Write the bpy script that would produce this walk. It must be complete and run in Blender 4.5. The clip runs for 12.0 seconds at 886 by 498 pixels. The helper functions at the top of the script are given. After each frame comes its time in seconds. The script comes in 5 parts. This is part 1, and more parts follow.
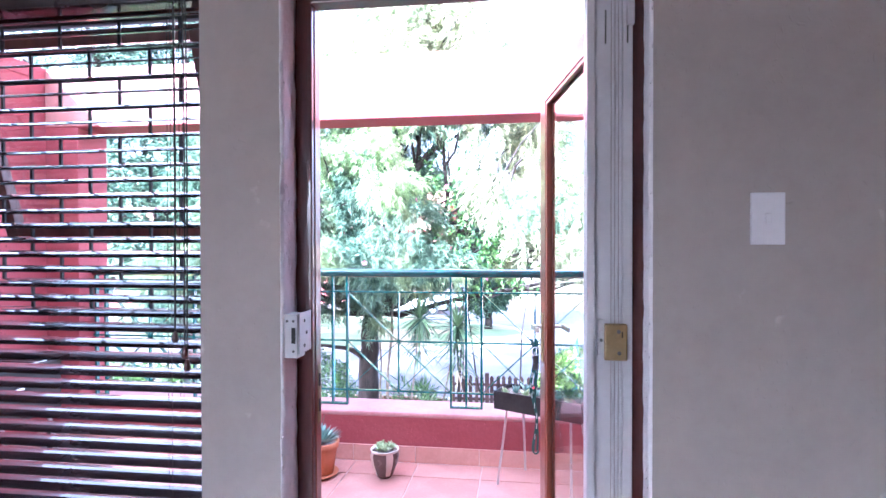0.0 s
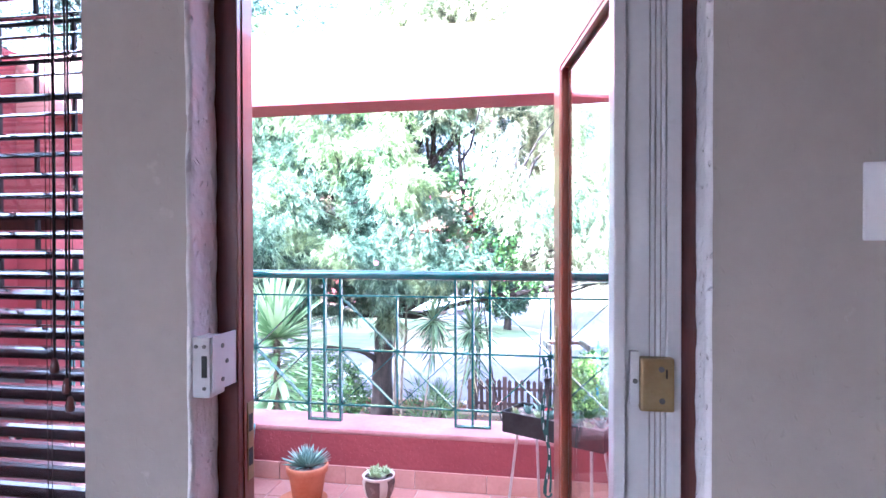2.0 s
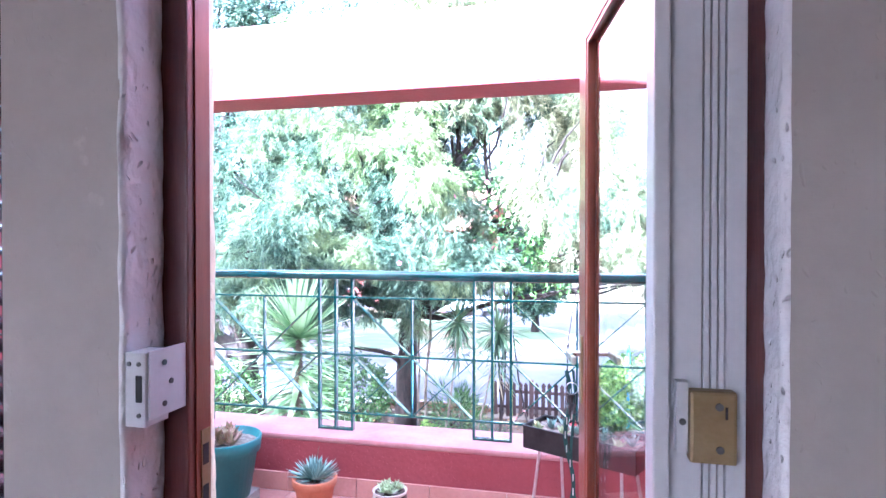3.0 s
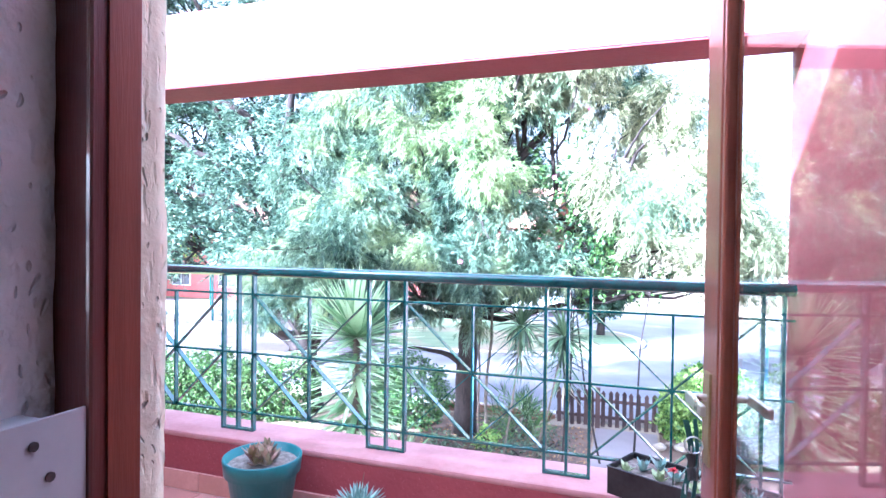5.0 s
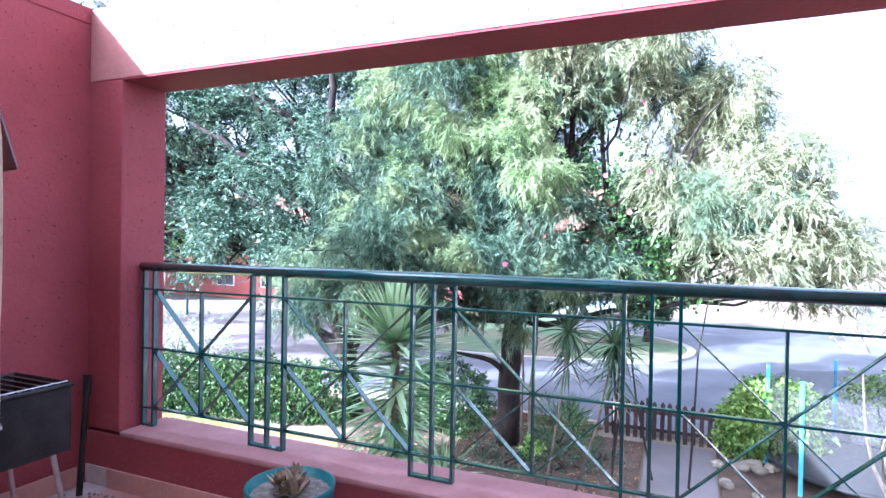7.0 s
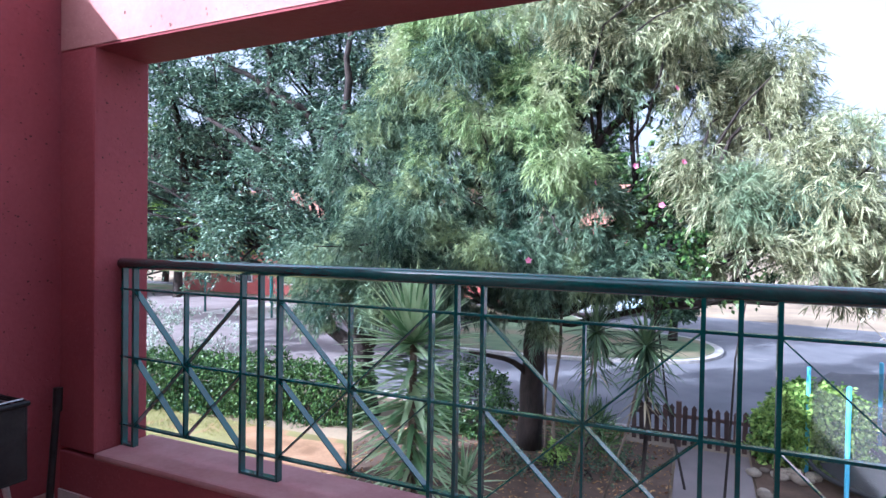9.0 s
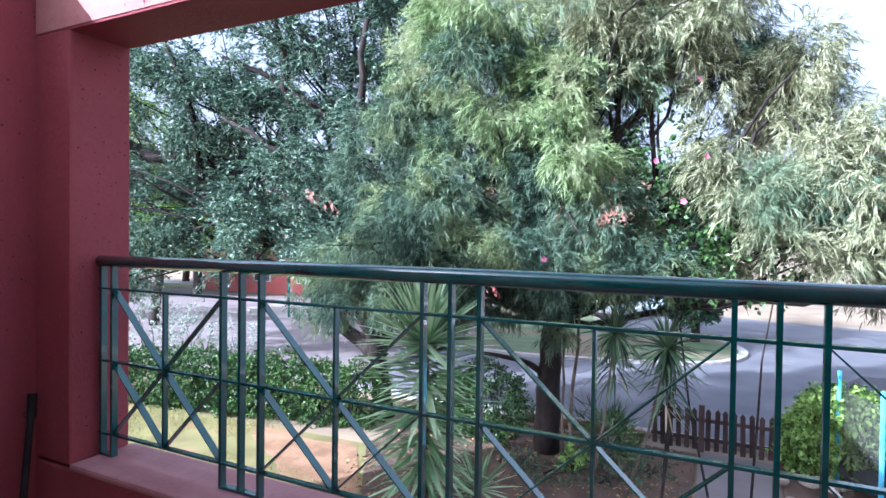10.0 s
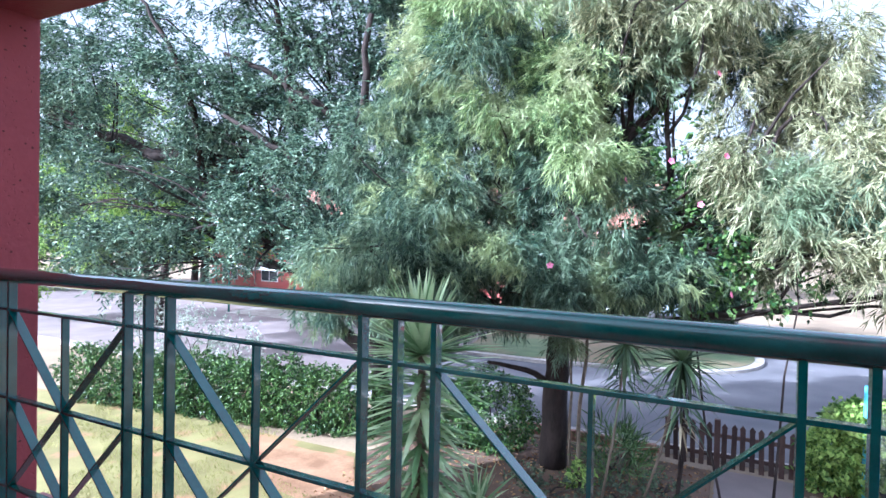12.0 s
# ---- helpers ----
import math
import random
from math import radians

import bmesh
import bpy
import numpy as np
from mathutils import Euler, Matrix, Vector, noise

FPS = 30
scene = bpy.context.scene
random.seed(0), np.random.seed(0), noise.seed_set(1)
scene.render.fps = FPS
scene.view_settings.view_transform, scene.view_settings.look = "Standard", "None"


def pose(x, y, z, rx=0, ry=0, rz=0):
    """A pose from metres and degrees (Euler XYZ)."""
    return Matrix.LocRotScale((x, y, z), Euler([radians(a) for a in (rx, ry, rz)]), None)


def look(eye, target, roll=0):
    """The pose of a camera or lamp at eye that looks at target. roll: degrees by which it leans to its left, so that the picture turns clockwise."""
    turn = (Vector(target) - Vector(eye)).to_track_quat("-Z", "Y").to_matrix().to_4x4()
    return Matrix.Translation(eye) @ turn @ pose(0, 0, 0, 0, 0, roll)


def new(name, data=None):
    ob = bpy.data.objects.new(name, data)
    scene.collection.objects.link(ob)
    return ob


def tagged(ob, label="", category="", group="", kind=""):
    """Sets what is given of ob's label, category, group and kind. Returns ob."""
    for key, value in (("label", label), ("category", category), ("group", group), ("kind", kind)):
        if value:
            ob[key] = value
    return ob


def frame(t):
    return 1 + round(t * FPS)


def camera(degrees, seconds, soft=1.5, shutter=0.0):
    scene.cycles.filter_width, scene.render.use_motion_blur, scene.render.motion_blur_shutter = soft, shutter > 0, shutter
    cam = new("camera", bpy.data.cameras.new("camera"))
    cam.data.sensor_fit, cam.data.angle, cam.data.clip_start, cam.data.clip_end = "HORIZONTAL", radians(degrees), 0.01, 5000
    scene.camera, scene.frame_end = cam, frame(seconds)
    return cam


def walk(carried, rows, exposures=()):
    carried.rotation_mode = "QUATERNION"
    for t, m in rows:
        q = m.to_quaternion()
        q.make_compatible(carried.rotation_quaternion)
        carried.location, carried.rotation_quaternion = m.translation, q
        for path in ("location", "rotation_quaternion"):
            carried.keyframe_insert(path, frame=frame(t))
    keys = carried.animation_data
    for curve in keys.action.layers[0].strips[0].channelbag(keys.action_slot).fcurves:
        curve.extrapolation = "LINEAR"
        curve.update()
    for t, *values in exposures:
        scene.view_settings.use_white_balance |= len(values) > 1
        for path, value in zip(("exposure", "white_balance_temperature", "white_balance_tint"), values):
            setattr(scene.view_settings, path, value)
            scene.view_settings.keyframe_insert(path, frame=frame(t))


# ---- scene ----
cam = camera(75.6, 12.0)
PATH = [
    (0, (0.456, -0.504, 1.393), (0.184, 1.478, 1.372), -0.1),
    (0.5, (0.468, -0.403, 1.380), (0.188, 1.577, 1.361), -0.1),
    (1, (0.477, -0.290, 1.385), (0.187, 1.689, 1.365), -0.2),
    (1.5, (0.488, -0.180, 1.386), (0.176, 1.795, 1.364), -0.2),
    (2, (0.495, -0.079, 1.386), (0.153, 1.891, 1.364), -0.1),
    (2.5, (0.501, 0.042, 1.384), (0.117, 2.004, 1.361), -0.1),
    (3, (0.512, 0.148, 1.376), (0.074, 2.099, 1.356), -0.0),
    (3.2, (0.515, 0.187, 1.374), (0.058, 2.133, 1.352), 0.0),
    (4.8, (0.404, 0.529, 1.366), (-0.223, 2.426, 1.341), 0.7),
    (5, (0.393, 0.561, 1.376), (-0.252, 2.454, 1.347), 0.7),
    (5.5, (0.340, 0.655, 1.370), (-0.343, 2.534, 1.341), 0.8),
    (6, (0.295, 0.753, 1.367), (-0.420, 2.621, 1.337), 0.9),
    (6.5, (0.244, 0.823, 1.365), (-0.497, 2.680, 1.336), 1.0),
    (7, (0.200, 0.909, 1.353), (-0.573, 2.753, 1.331), 1.0),
    (7.2, (0.168, 0.929, 1.339), (-0.605, 2.773, 1.337), 1.2),
    (9, (-0.004, 1.324, 1.334), (-0.834, 3.143, 1.299), 0.9),
    (9.5, (-0.018, 1.444, 1.328), (-0.873, 3.251, 1.289), 0.8),
    (10, (-0.022, 1.565, 1.315), (-0.911, 3.356, 1.278), 0.8),
    (10.5, (-0.051, 1.712, 1.329), (-0.957, 3.494, 1.288), 0.9),
    (11, (-0.066, 1.831, 1.329), (-0.980, 3.609, 1.293), 1.0),
    (11.5, (-0.083, 1.930, 1.340), (-1.000, 3.707, 1.307), 1.0),
    (12, (-0.098, 2.067, 1.362), (-1.022, 3.841, 1.326), 1.2),
]
EXPOSURES = [(0, 3.95, 4640, 19), (3.0, 3.95, 4620, 20), (5.0, 3.5, 4550, 17), (5.5, 3.3, 4550, 17), (6.5, 2.75, 4650, 15), (7.0, 2.4, 4700, 15), (9.0, 1.45, 4850, 15), (12.0, 1.65, 4850, 14)]
walk(cam, [(t, look(e, g, r)) for t, e, g, r in PATH], EXPOSURES)

# ---- world and sun ----
SUN_WAY = Vector((0.69, 1.0, -0.67)).normalized()
world = bpy.data.worlds.new("sky")
scene.world = world
world.use_nodes = True
sky = world.node_tree.nodes.new("ShaderNodeTexSky")
sky.sky_type = 'NISHITA'
sky.sun_disc = False
sky.sun_elevation = math.asin(-SUN_WAY.z)
sky.sun_rotation = math.atan2(-SUN_WAY.x, -SUN_WAY.y)
sky.air_density, sky.dust_density, sky.ozone_density = 1.0, 8.0, 1.0
back = world.node_tree.nodes["Background"]
back.inputs[1].default_value = 0.1
haze = world.node_tree.nodes.new("ShaderNodeVectorMath")      # thin bright haze over the whole sky
haze.inputs[1].default_value = (2.3, 2.2, 2.15)
pale_sky = world.node_tree.nodes.new("ShaderNodeHueSaturation")
pale_sky.inputs["Saturation"].default_value = 0.5
world.node_tree.links.new(sky.outputs[0], pale_sky.inputs["Color"])
world.node_tree.links.new(pale_sky.outputs[0], haze.inputs[0])
world.node_tree.links.new(haze.outputs[0], back.inputs[0])
sun_data = bpy.data.lights.new("sun", 'SUN')
sun_data.energy, sun_data.angle, sun_data.color = 5.0, radians(0.55), (1.0, 0.95, 0.88)
sun = new("sun", sun_data)
sun.matrix_world = look((-20, -30, 25), Vector((-20, -30, 25)) + SUN_WAY)

# assumed unseen window behind the camera: area lamp stands in for its daylight
sky_data = bpy.data.lights.new("window_sky", 'AREA')
sky_data.shape, sky_data.size, sky_data.size_y = 'RECTANGLE', 1.9, 1.3
sky_data.energy, sky_data.color = 0.08, (0.93, 0.95, 1.0)
window_sky = new("window_sky", sky_data)
window_sky.matrix_world = look((-1.6, -3.25, 1.5), (-1.6, 0, 1.5))

# ---- materials ----
def surf(name, c1, c2=None, scale=3.0, rough=0.7, bump=0.2, bscale=60.0, metal=0.0, pits=0.0, each=0.0, island=0.0, spots=None, leafy=0.0, coat=0.0, stretch=(1, 1, 1), spec=0.4, lumps=None):
    """Two tones at two scales, fine relief, optional pits, and a tone for each piece or island."""
    m = bpy.data.materials.new(name)
    m.use_nodes = True
    nt = m.node_tree
    N, L = nt.nodes, nt.links
    bsdf = N["Principled BSDF"]
    tc = N.new("ShaderNodeTexCoord")
    mp = N.new("ShaderNodeMapping")
    mp.inputs["Scale"].default_value = stretch
    L.new(tc.outputs["Object"], mp.inputs[0])
    n1 = N.new("ShaderNodeTexNoise")
    n1.inputs["Scale"].default_value, n1.inputs["Detail"].default_value = scale, 6
    n2 = N.new("ShaderNodeTexNoise")
    n2.inputs["Scale"].default_value, n2.inputs["Detail"].default_value = bscale, 4
    for n in (n1, n2):
        L.new(mp.outputs[0], n.inputs["Vector"])
    c2 = c2 or tuple(min(1, c * 1.25) for c in c1)
    ramp = N.new("ShaderNodeValToRGB")
    ramp.color_ramp.elements[0].position, ramp.color_ramp.elements[1].position = 0.32, 0.68
    ramp.color_ramp.elements[0].color, ramp.color_ramp.elements[1].color = (*c1, 1), (*c2, 1)
    add = N.new("ShaderNodeMath")
    add.operation = 'MULTIPLY_ADD'
    add.inputs[1].default_value, add.inputs[2].default_value = 0.3, -0.15
    L.new(n2.outputs["Fac"], add.inputs[0])
    tot = N.new("ShaderNodeMath")
    L.new(n1.outputs["Fac"], tot.inputs[0])
    L.new(add.outputs[0], tot.inputs[1])
    fac = tot.outputs[0]
    if each or island:
        src = N.new("ShaderNodeObjectInfo" if each else "ShaderNodeNewGeometry")
        k = N.new("ShaderNodeMath")
        k.operation = 'MULTIPLY_ADD'
        k.inputs[1].default_value, k.inputs[2].default_value = each or island, -0.5 * (each or island)
        L.new(src.outputs["Random" if each else "Random Per Island"], k.inputs[0])
        t2 = N.new("ShaderNodeMath")
        L.new(fac, t2.inputs[0])
        L.new(k.outputs[0], t2.inputs[1])
        fac = t2.outputs[0]
    L.new(fac, ramp.inputs[0])
    col = ramp.outputs[0]
    if spots:
        colour, size, lo, hi = spots
        n3 = N.new("ShaderNodeTexNoise")
        n3.inputs["Scale"].default_value, n3.inputs["Detail"].default_value = size, 8
        L.new(tc.outputs["Object"], n3.inputs["Vector"])
        mr = N.new("ShaderNodeMapRange")
        mr.inputs[1].default_value, mr.inputs[2].default_value = lo, hi
        L.new(n3.outputs["Fac"], mr.inputs[0])
        mix = N.new("ShaderNodeMix")
        mix.data_type = 'RGBA'
        L.new(mr.outputs[0], mix.inputs[0])
        L.new(col, mix.inputs[6])
        mix.inputs[7].default_value = (*colour, 1)
        col = mix.outputs[2]
    L.new(col, bsdf.inputs["Base Color"])
    rr = N.new("ShaderNodeMapRange")
    rr.inputs[3].default_value, rr.inputs[4].default_value = max(0.02, rough - 0.12), min(1, rough + 0.12)
    L.new(n1.outputs["Fac"], rr.inputs[0])
    L.new(rr.outputs[0], bsdf.inputs["Roughness"])
    bsdf.inputs["Metallic"].default_value = metal
    bsdf.inputs["Specular IOR Level"].default_value = spec
    bsdf.inputs["Coat Weight"].default_value = coat
    if bump:
        bp = N.new("ShaderNodeBump")
        bp.inputs["Strength"].default_value, bp.inputs["Distance"].default_value = bump, 0.006
        L.new(n2.outputs["Fac"], bp.inputs["Height"])
        if pits:
            vo = N.new("ShaderNodeTexVoronoi")
            vo.inputs["Scale"].default_value = 42
            st = N.new("ShaderNodeMapping")
            st.inputs["Scale"].default_value = (1.5, 1.5, 0.6)
            wob = N.new("ShaderNodeTexNoise")
            wob.inputs["Scale"].default_value = 9
            wadd = N.new("ShaderNodeVectorMath")
            wadd.operation = 'MULTIPLY_ADD'
            wadd.inputs[1].default_value = (0.12, 0.12, 0.12)
            L.new(tc.outputs["Object"], wob.inputs["Vector"])
            L.new(wob.outputs["Color"], wadd.inputs[0])
            L.new(tc.outputs["Object"], wadd.inputs[2])
            L.new(wadd.outputs[0], st.inputs[0])
            L.new(st.outputs[0], vo.inputs["Vector"])
            vm = N.new("ShaderNodeMapRange")
            vm.inputs[1].default_value, vm.inputs[2].default_value = 0.05, 0.2
            L.new(vo.outputs["Distance"], vm.inputs[0])
            b2 = N.new("ShaderNodeBump")
            b2.inputs["Strength"].default_value, b2.inputs["Distance"].default_value = pits, 0.012
            L.new(vm.outputs[0], b2.inputs["Height"])
            L.new(bp.outputs[0], b2.inputs["Normal"])
            bp = b2
        if lumps:
            size, depth, tall = lumps
            ls = N.new("ShaderNodeMapping")
            ls.inputs["Scale"].default_value = (size, size, size * tall)
            L.new(tc.outputs["Object"], ls.inputs[0])
            ln = N.new("ShaderNodeTexNoise")
            ln.inputs["Scale"].default_value, ln.inputs["Detail"].default_value = 1.0, 2.5
            L.new(ls.outputs[0], ln.inputs["Vector"])
            lr = N.new("ShaderNodeMapRange")
            lr.inputs[1].default_value, lr.inputs[2].default_value = 0.56, 0.78
            lr.inputs[3].default_value, lr.inputs[4].default_value = 1.0, 0.0
            L.new(ln.outputs["Fac"], lr.inputs[0])
            b3 = N.new("ShaderNodeBump")
            b3.inputs["Strength"].default_value, b3.inputs["Distance"].default_value = 0.9, depth
            L.new(lr.outputs[0], b3.inputs["Height"])
            L.new(bp.outputs[0], b3.inputs["Normal"])
            bp = b3
        L.new(bp.outputs[0], bsdf.inputs["Normal"])
    if leafy:
        tr = N.new("ShaderNodeBsdfTranslucent")
        L.new(col, tr.inputs[0])
        ms = N.new("ShaderNodeMixShader")
        ms.inputs[0].default_value = leafy
        L.new(bsdf.outputs[0], ms.inputs[1])
        L.new(tr.outputs[0], ms.inputs[2])
        L.new(ms.outputs[0], N["Material Output"].inputs[0])
    return m


def glass(name, tint=(1, 1, 1)):
    """Thin clear pane: straight through, with a mirror-like gloss that grows at a grazing view."""
    m = bpy.data.materials.new(name)
    m.use_nodes = True
    N, L = m.node_tree.nodes, m.node_tree.links
    clear = N.new("ShaderNodeBsdfTransparent")
    clear.inputs[0].default_value = (*tint, 1)
    gloss = N.new("ShaderNodeBsdfGlossy")
    gloss.inputs["Roughness"].default_value = 0.02
    rim = N.new("ShaderNodeFresnel")
    rim.inputs[0].default_value = 1.45
    mix = N.new("ShaderNodeMixShader")
    soft_ = N.new("ShaderNodeMath")
    soft_.operation = 'MULTIPLY'
    soft_.inputs[1].default_value = 0.3
    L.new(rim.outputs[0], soft_.inputs[0])
    L.new(soft_.outputs[0], mix.inputs[0])
    L.new(clear.outputs[0], mix.inputs[1])
    L.new(gloss.outputs[0], mix.inputs[2])
    L.new(mix.outputs[0], N["Material Output"].inputs[0])
    return m


RED = surf("red_plaster_paint", (0.25, 0.045, 0.055), (0.32, 0.068, 0.076), 2.2, 0.7, 0.45, 45, pits=0.6, spots=((0.12, 0.03, 0.035), 26, 0.73, 0.78), lumps=(9, 0.0022, 1.5))
RED_SILL = surf("pale_red_sill_paint", (0.38, 0.16, 0.165), (0.5, 0.26, 0.255), 4, 0.6, 0.25, 40)
# red plaster with full sun painted into its tone
SUNLIT_RED = surf("red_plaster_painted_sunlit", (0.36, 0.145, 0.13), (0.45, 0.21, 0.185), 3, 0.8, 0.4, 45, pits=0.5)
SATIN = surf("satin_nickel", (0.5, 0.46, 0.4), (0.62, 0.58, 0.51), 20, 0.3, 0.05, 100, metal=0.85)
BARESOIL = surf("bare_orange_soil", (0.2, 0.11, 0.055), (0.36, 0.215, 0.12), 2.5, 0.95, 0.8, 30)
CREAM = surf("cream_outdoor_plaster", (0.78, 0.69, 0.47), (0.9, 0.82, 0.61), 5, 0.85, 0.6, 50, pits=1.0, lumps=(75, 0.004, 0.35))
INNER = surf("indoor_wall_paint", (0.37, 0.334, 0.3), (0.43, 0.392, 0.353), 2.0, 0.7, 0.25, 30, pits=0.2, spots=((0.58, 0.54, 0.5), 7, 0.66, 0.72), lumps=(8, 0.0014, 1.6))
REVEAL = surf("rough_white_reveal", (0.82, 0.81, 0.82), (0.9, 0.89, 0.9), 9, 0.8, 0.9, 55, pits=0.9, lumps=(26, 0.006, 0.5))
CEIL = surf("ceiling_paint", (0.75, 0.74, 0.71), (0.8, 0.79, 0.76), 1.5, 0.8, 0.1, 60)
ROOMFLOOR = surf("brown_indoor_floor", (0.22, 0.14, 0.09), (0.3, 0.19, 0.12), 3, 0.4, 0.05, 40)
DARKWOOD = surf("dark_varnished_frame_wood", (0.065, 0.02, 0.018), (0.14, 0.042, 0.032), 3, 0.35, 0.12, 60, coat=0.7, stretch=(8, 8, 0.5))
REDWOOD = surf("red_brown_door_wood", (0.16, 0.04, 0.024), (0.26, 0.072, 0.04), 3, 0.32, 0.1, 60, coat=0.4, stretch=(8, 8, 0.5))
BLINDWOOD = surf("black_brown_blind_slat", (0.014, 0.01, 0.012), (0.03, 0.022, 0.025), 4, 0.24, 0.05, 80, coat=1.0, spec=0.6)
BARBLACK = surf("black_bar_paint", (0.015, 0.015, 0.017), (0.03, 0.03, 0.033), 12, 0.4, 0.1, 120)
WHITEGATE = surf("white_powder_coat", (0.5, 0.5, 0.52), (0.57, 0.57, 0.58), 6, 0.35, 0.06, 90, spots=((0.45, 0.42, 0.4), 14, 0.7, 0.78))
GROOVE = surf("gate_groove_shade", (0.22, 0.19, 0.17), (0.36, 0.33, 0.31), 8, 0.6, 0.1, 60)
BRASS = surf("dull_brass_case", (0.27, 0.19, 0.09), (0.36, 0.27, 0.14), 18, 0.42, 0.12, 90, metal=0.55)
STEEL = surf("brushed_steel", (0.5, 0.5, 0.5), (0.62, 0.62, 0.62), 20, 0.32, 0.06, 120, metal=0.9)
SCREW = surf("dark_screw_steel", (0.1, 0.1, 0.1), (0.16, 0.16, 0.16), 30, 0.4, 0.05, 100, metal=0.8)
SWITCH = surf("white_switch_plastic", (0.72, 0.72, 0.74), (0.78, 0.78, 0.8), 4, 0.35, 0.02, 80)
TILE = surf("terracotta_floor_tile", (0.46, 0.23, 0.19), (0.58, 0.32, 0.27), 6, 0.35, 0.1, 60, each=0.35)
GROUT = surf("pale_grout", (0.55, 0.45, 0.42), (0.68, 0.57, 0.53), 12, 0.85, 0.3, 80)
GREEN = surf("dark_green_rail_paint", (0.005, 0.06, 0.056), (0.011, 0.092, 0.086), 10, 0.22, 0.08, 90, coat=0.9)
CONCRETE = surf("concrete", (0.3, 0.28, 0.26), (0.42, 0.4, 0.37), 3, 0.85, 0.4, 50)
TERRA = surf("terracotta_pot", (0.45, 0.16, 0.075), (0.56, 0.24, 0.13), 9, 0.7, 0.15, 70)
GREENPOT = surf("blue_green_plastic", (0.018, 0.13, 0.14), (0.03, 0.18, 0.18), 8, 0.4, 0.06, 60)
GLAZE = surf("glazed_dark_brown", (0.07, 0.045, 0.04), (0.12, 0.08, 0.07), 8, 0.25, 0.08, 60, coat=0.3)
GLAZEPALE = surf("glazed_pale_stripe", (0.5, 0.42, 0.36), (0.62, 0.54, 0.47), 12, 0.4, 0.1, 60)
SOIL = surf("dark_garden_soil", (0.06, 0.037, 0.026), (0.14, 0.09, 0.06), 2.5, 0.95, 0.8, 30)
POTSOIL = surf("gravelly_pot_soil", (0.13, 0.1, 0.08), (0.34, 0.3, 0.26), 40, 0.95, 0.9, 90)
DRYGRASS = surf("dry_straw_lawn", (0.15, 0.13, 0.045), (0.25, 0.225, 0.085), 1.2, 0.95, 0.8, 45, spots=((0.3, 0.17, 0.09), 1.6, 0.55, 0.68))
STRAW = surf("straw_blades", (0.17, 0.18, 0.04), (0.33, 0.31, 0.11), 1, 0.8, 0, 20, island=1.2, leafy=0.25)
LAWN = surf("green_lawn", (0.075, 0.115, 0.05), (0.135, 0.18, 0.085), 1.2, 0.95, 0.7, 40, spots=((0.2, 0.15, 0.09), 0.35, 0.46, 0.62))
ASPHALT = surf("asphalt", (0.1, 0.098, 0.108), (0.155, 0.15, 0.16), 0.7, 0.9, 0.5, 70, spots=((0.3, 0.28, 0.26), 0.5, 0.62, 0.75))
PAVE = surf("pinkish_paving", (0.17, 0.14, 0.135), (0.24, 0.2, 0.195), 1.0, 0.9, 0.4, 40)
KERB = surf("kerb_concrete", (0.28, 0.26, 0.24), (0.4, 0.37, 0.34), 4, 0.9, 0.4, 50)
GROUND = surf("dry_earth", (0.2, 0.15, 0.1), (0.34, 0.26, 0.17), 0.4, 0.95, 0.7, 20)
BARK = surf("dark_rough_bark", (0.014, 0.01, 0.009), (0.042, 0.03, 0.025), 6, 0.95, 1.0, 24, stretch=(1.5, 1.5, 0.4))
TWIG = surf("pale_dry_twig", (0.11, 0.085, 0.06), (0.2, 0.165, 0.125), 8, 0.9, 0.3, 40)
# three leaf tones for one tree: the two paler ones paint in sunlight
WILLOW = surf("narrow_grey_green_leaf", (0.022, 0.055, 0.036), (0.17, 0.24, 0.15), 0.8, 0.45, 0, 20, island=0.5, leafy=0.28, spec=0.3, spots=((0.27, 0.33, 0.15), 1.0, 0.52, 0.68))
SUNGREEN = surf("sunlit_tone_narrow_leaf", (0.085, 0.145, 0.05), (0.36, 0.45, 0.2), 0.8, 0.45, 0, 20, island=0.5, leafy=0.32, spec=0.3, spots=((0.4, 0.42, 0.24), 1.0, 0.48, 0.66))
SUNOLIVE = surf("sunlit_tone_olive_leaf", (0.12, 0.14, 0.065), (0.54, 0.54, 0.33), 0.8, 0.45, 0, 20, island=0.55, leafy=0.32, spec=0.3, spots=((0.2, 0.27, 0.16), 0.9, 0.54, 0.66))
YUCCADARK = surf("dark_strappy_leaf", (0.03, 0.06, 0.03), (0.11, 0.17, 0.08), 2.0, 0.42, 0, 20, each=0.8, leafy=0.15)
PINNATE = surf("blue_green_leaflet", (0.025, 0.06, 0.042), (0.18, 0.26, 0.17), 0.7, 0.45, 0, 20, island=0.9, leafy=0.22, spec=0.4)
LIME = surf("bright_yellow_green_leaf", (0.07, 0.16, 0.025), (0.4, 0.55, 0.14), 0.9, 0.5, 0, 20, island=0.7, leafy=0.35)
HEDGE = surf("glossy_hedge_leaf", (0.016, 0.05, 0.014), (0.1, 0.18, 0.045), 0.9, 0.4, 0, 20, island=0.8, leafy=0.2)
DARKLEAF = surf("dark_conifer_leaf", (0.012, 0.035, 0.02), (0.04, 0.075, 0.035), 0.8, 0.6, 0, 20, island=0.6, leafy=0.1)
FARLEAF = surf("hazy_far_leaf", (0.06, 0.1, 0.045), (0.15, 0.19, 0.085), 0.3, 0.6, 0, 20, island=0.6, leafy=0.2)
YUCCA = surf("stiff_yucca_leaf", (0.16, 0.28, 0.12), (0.5, 0.62, 0.36), 2.0, 0.42, 0, 20, each=0.8, leafy=0.2)
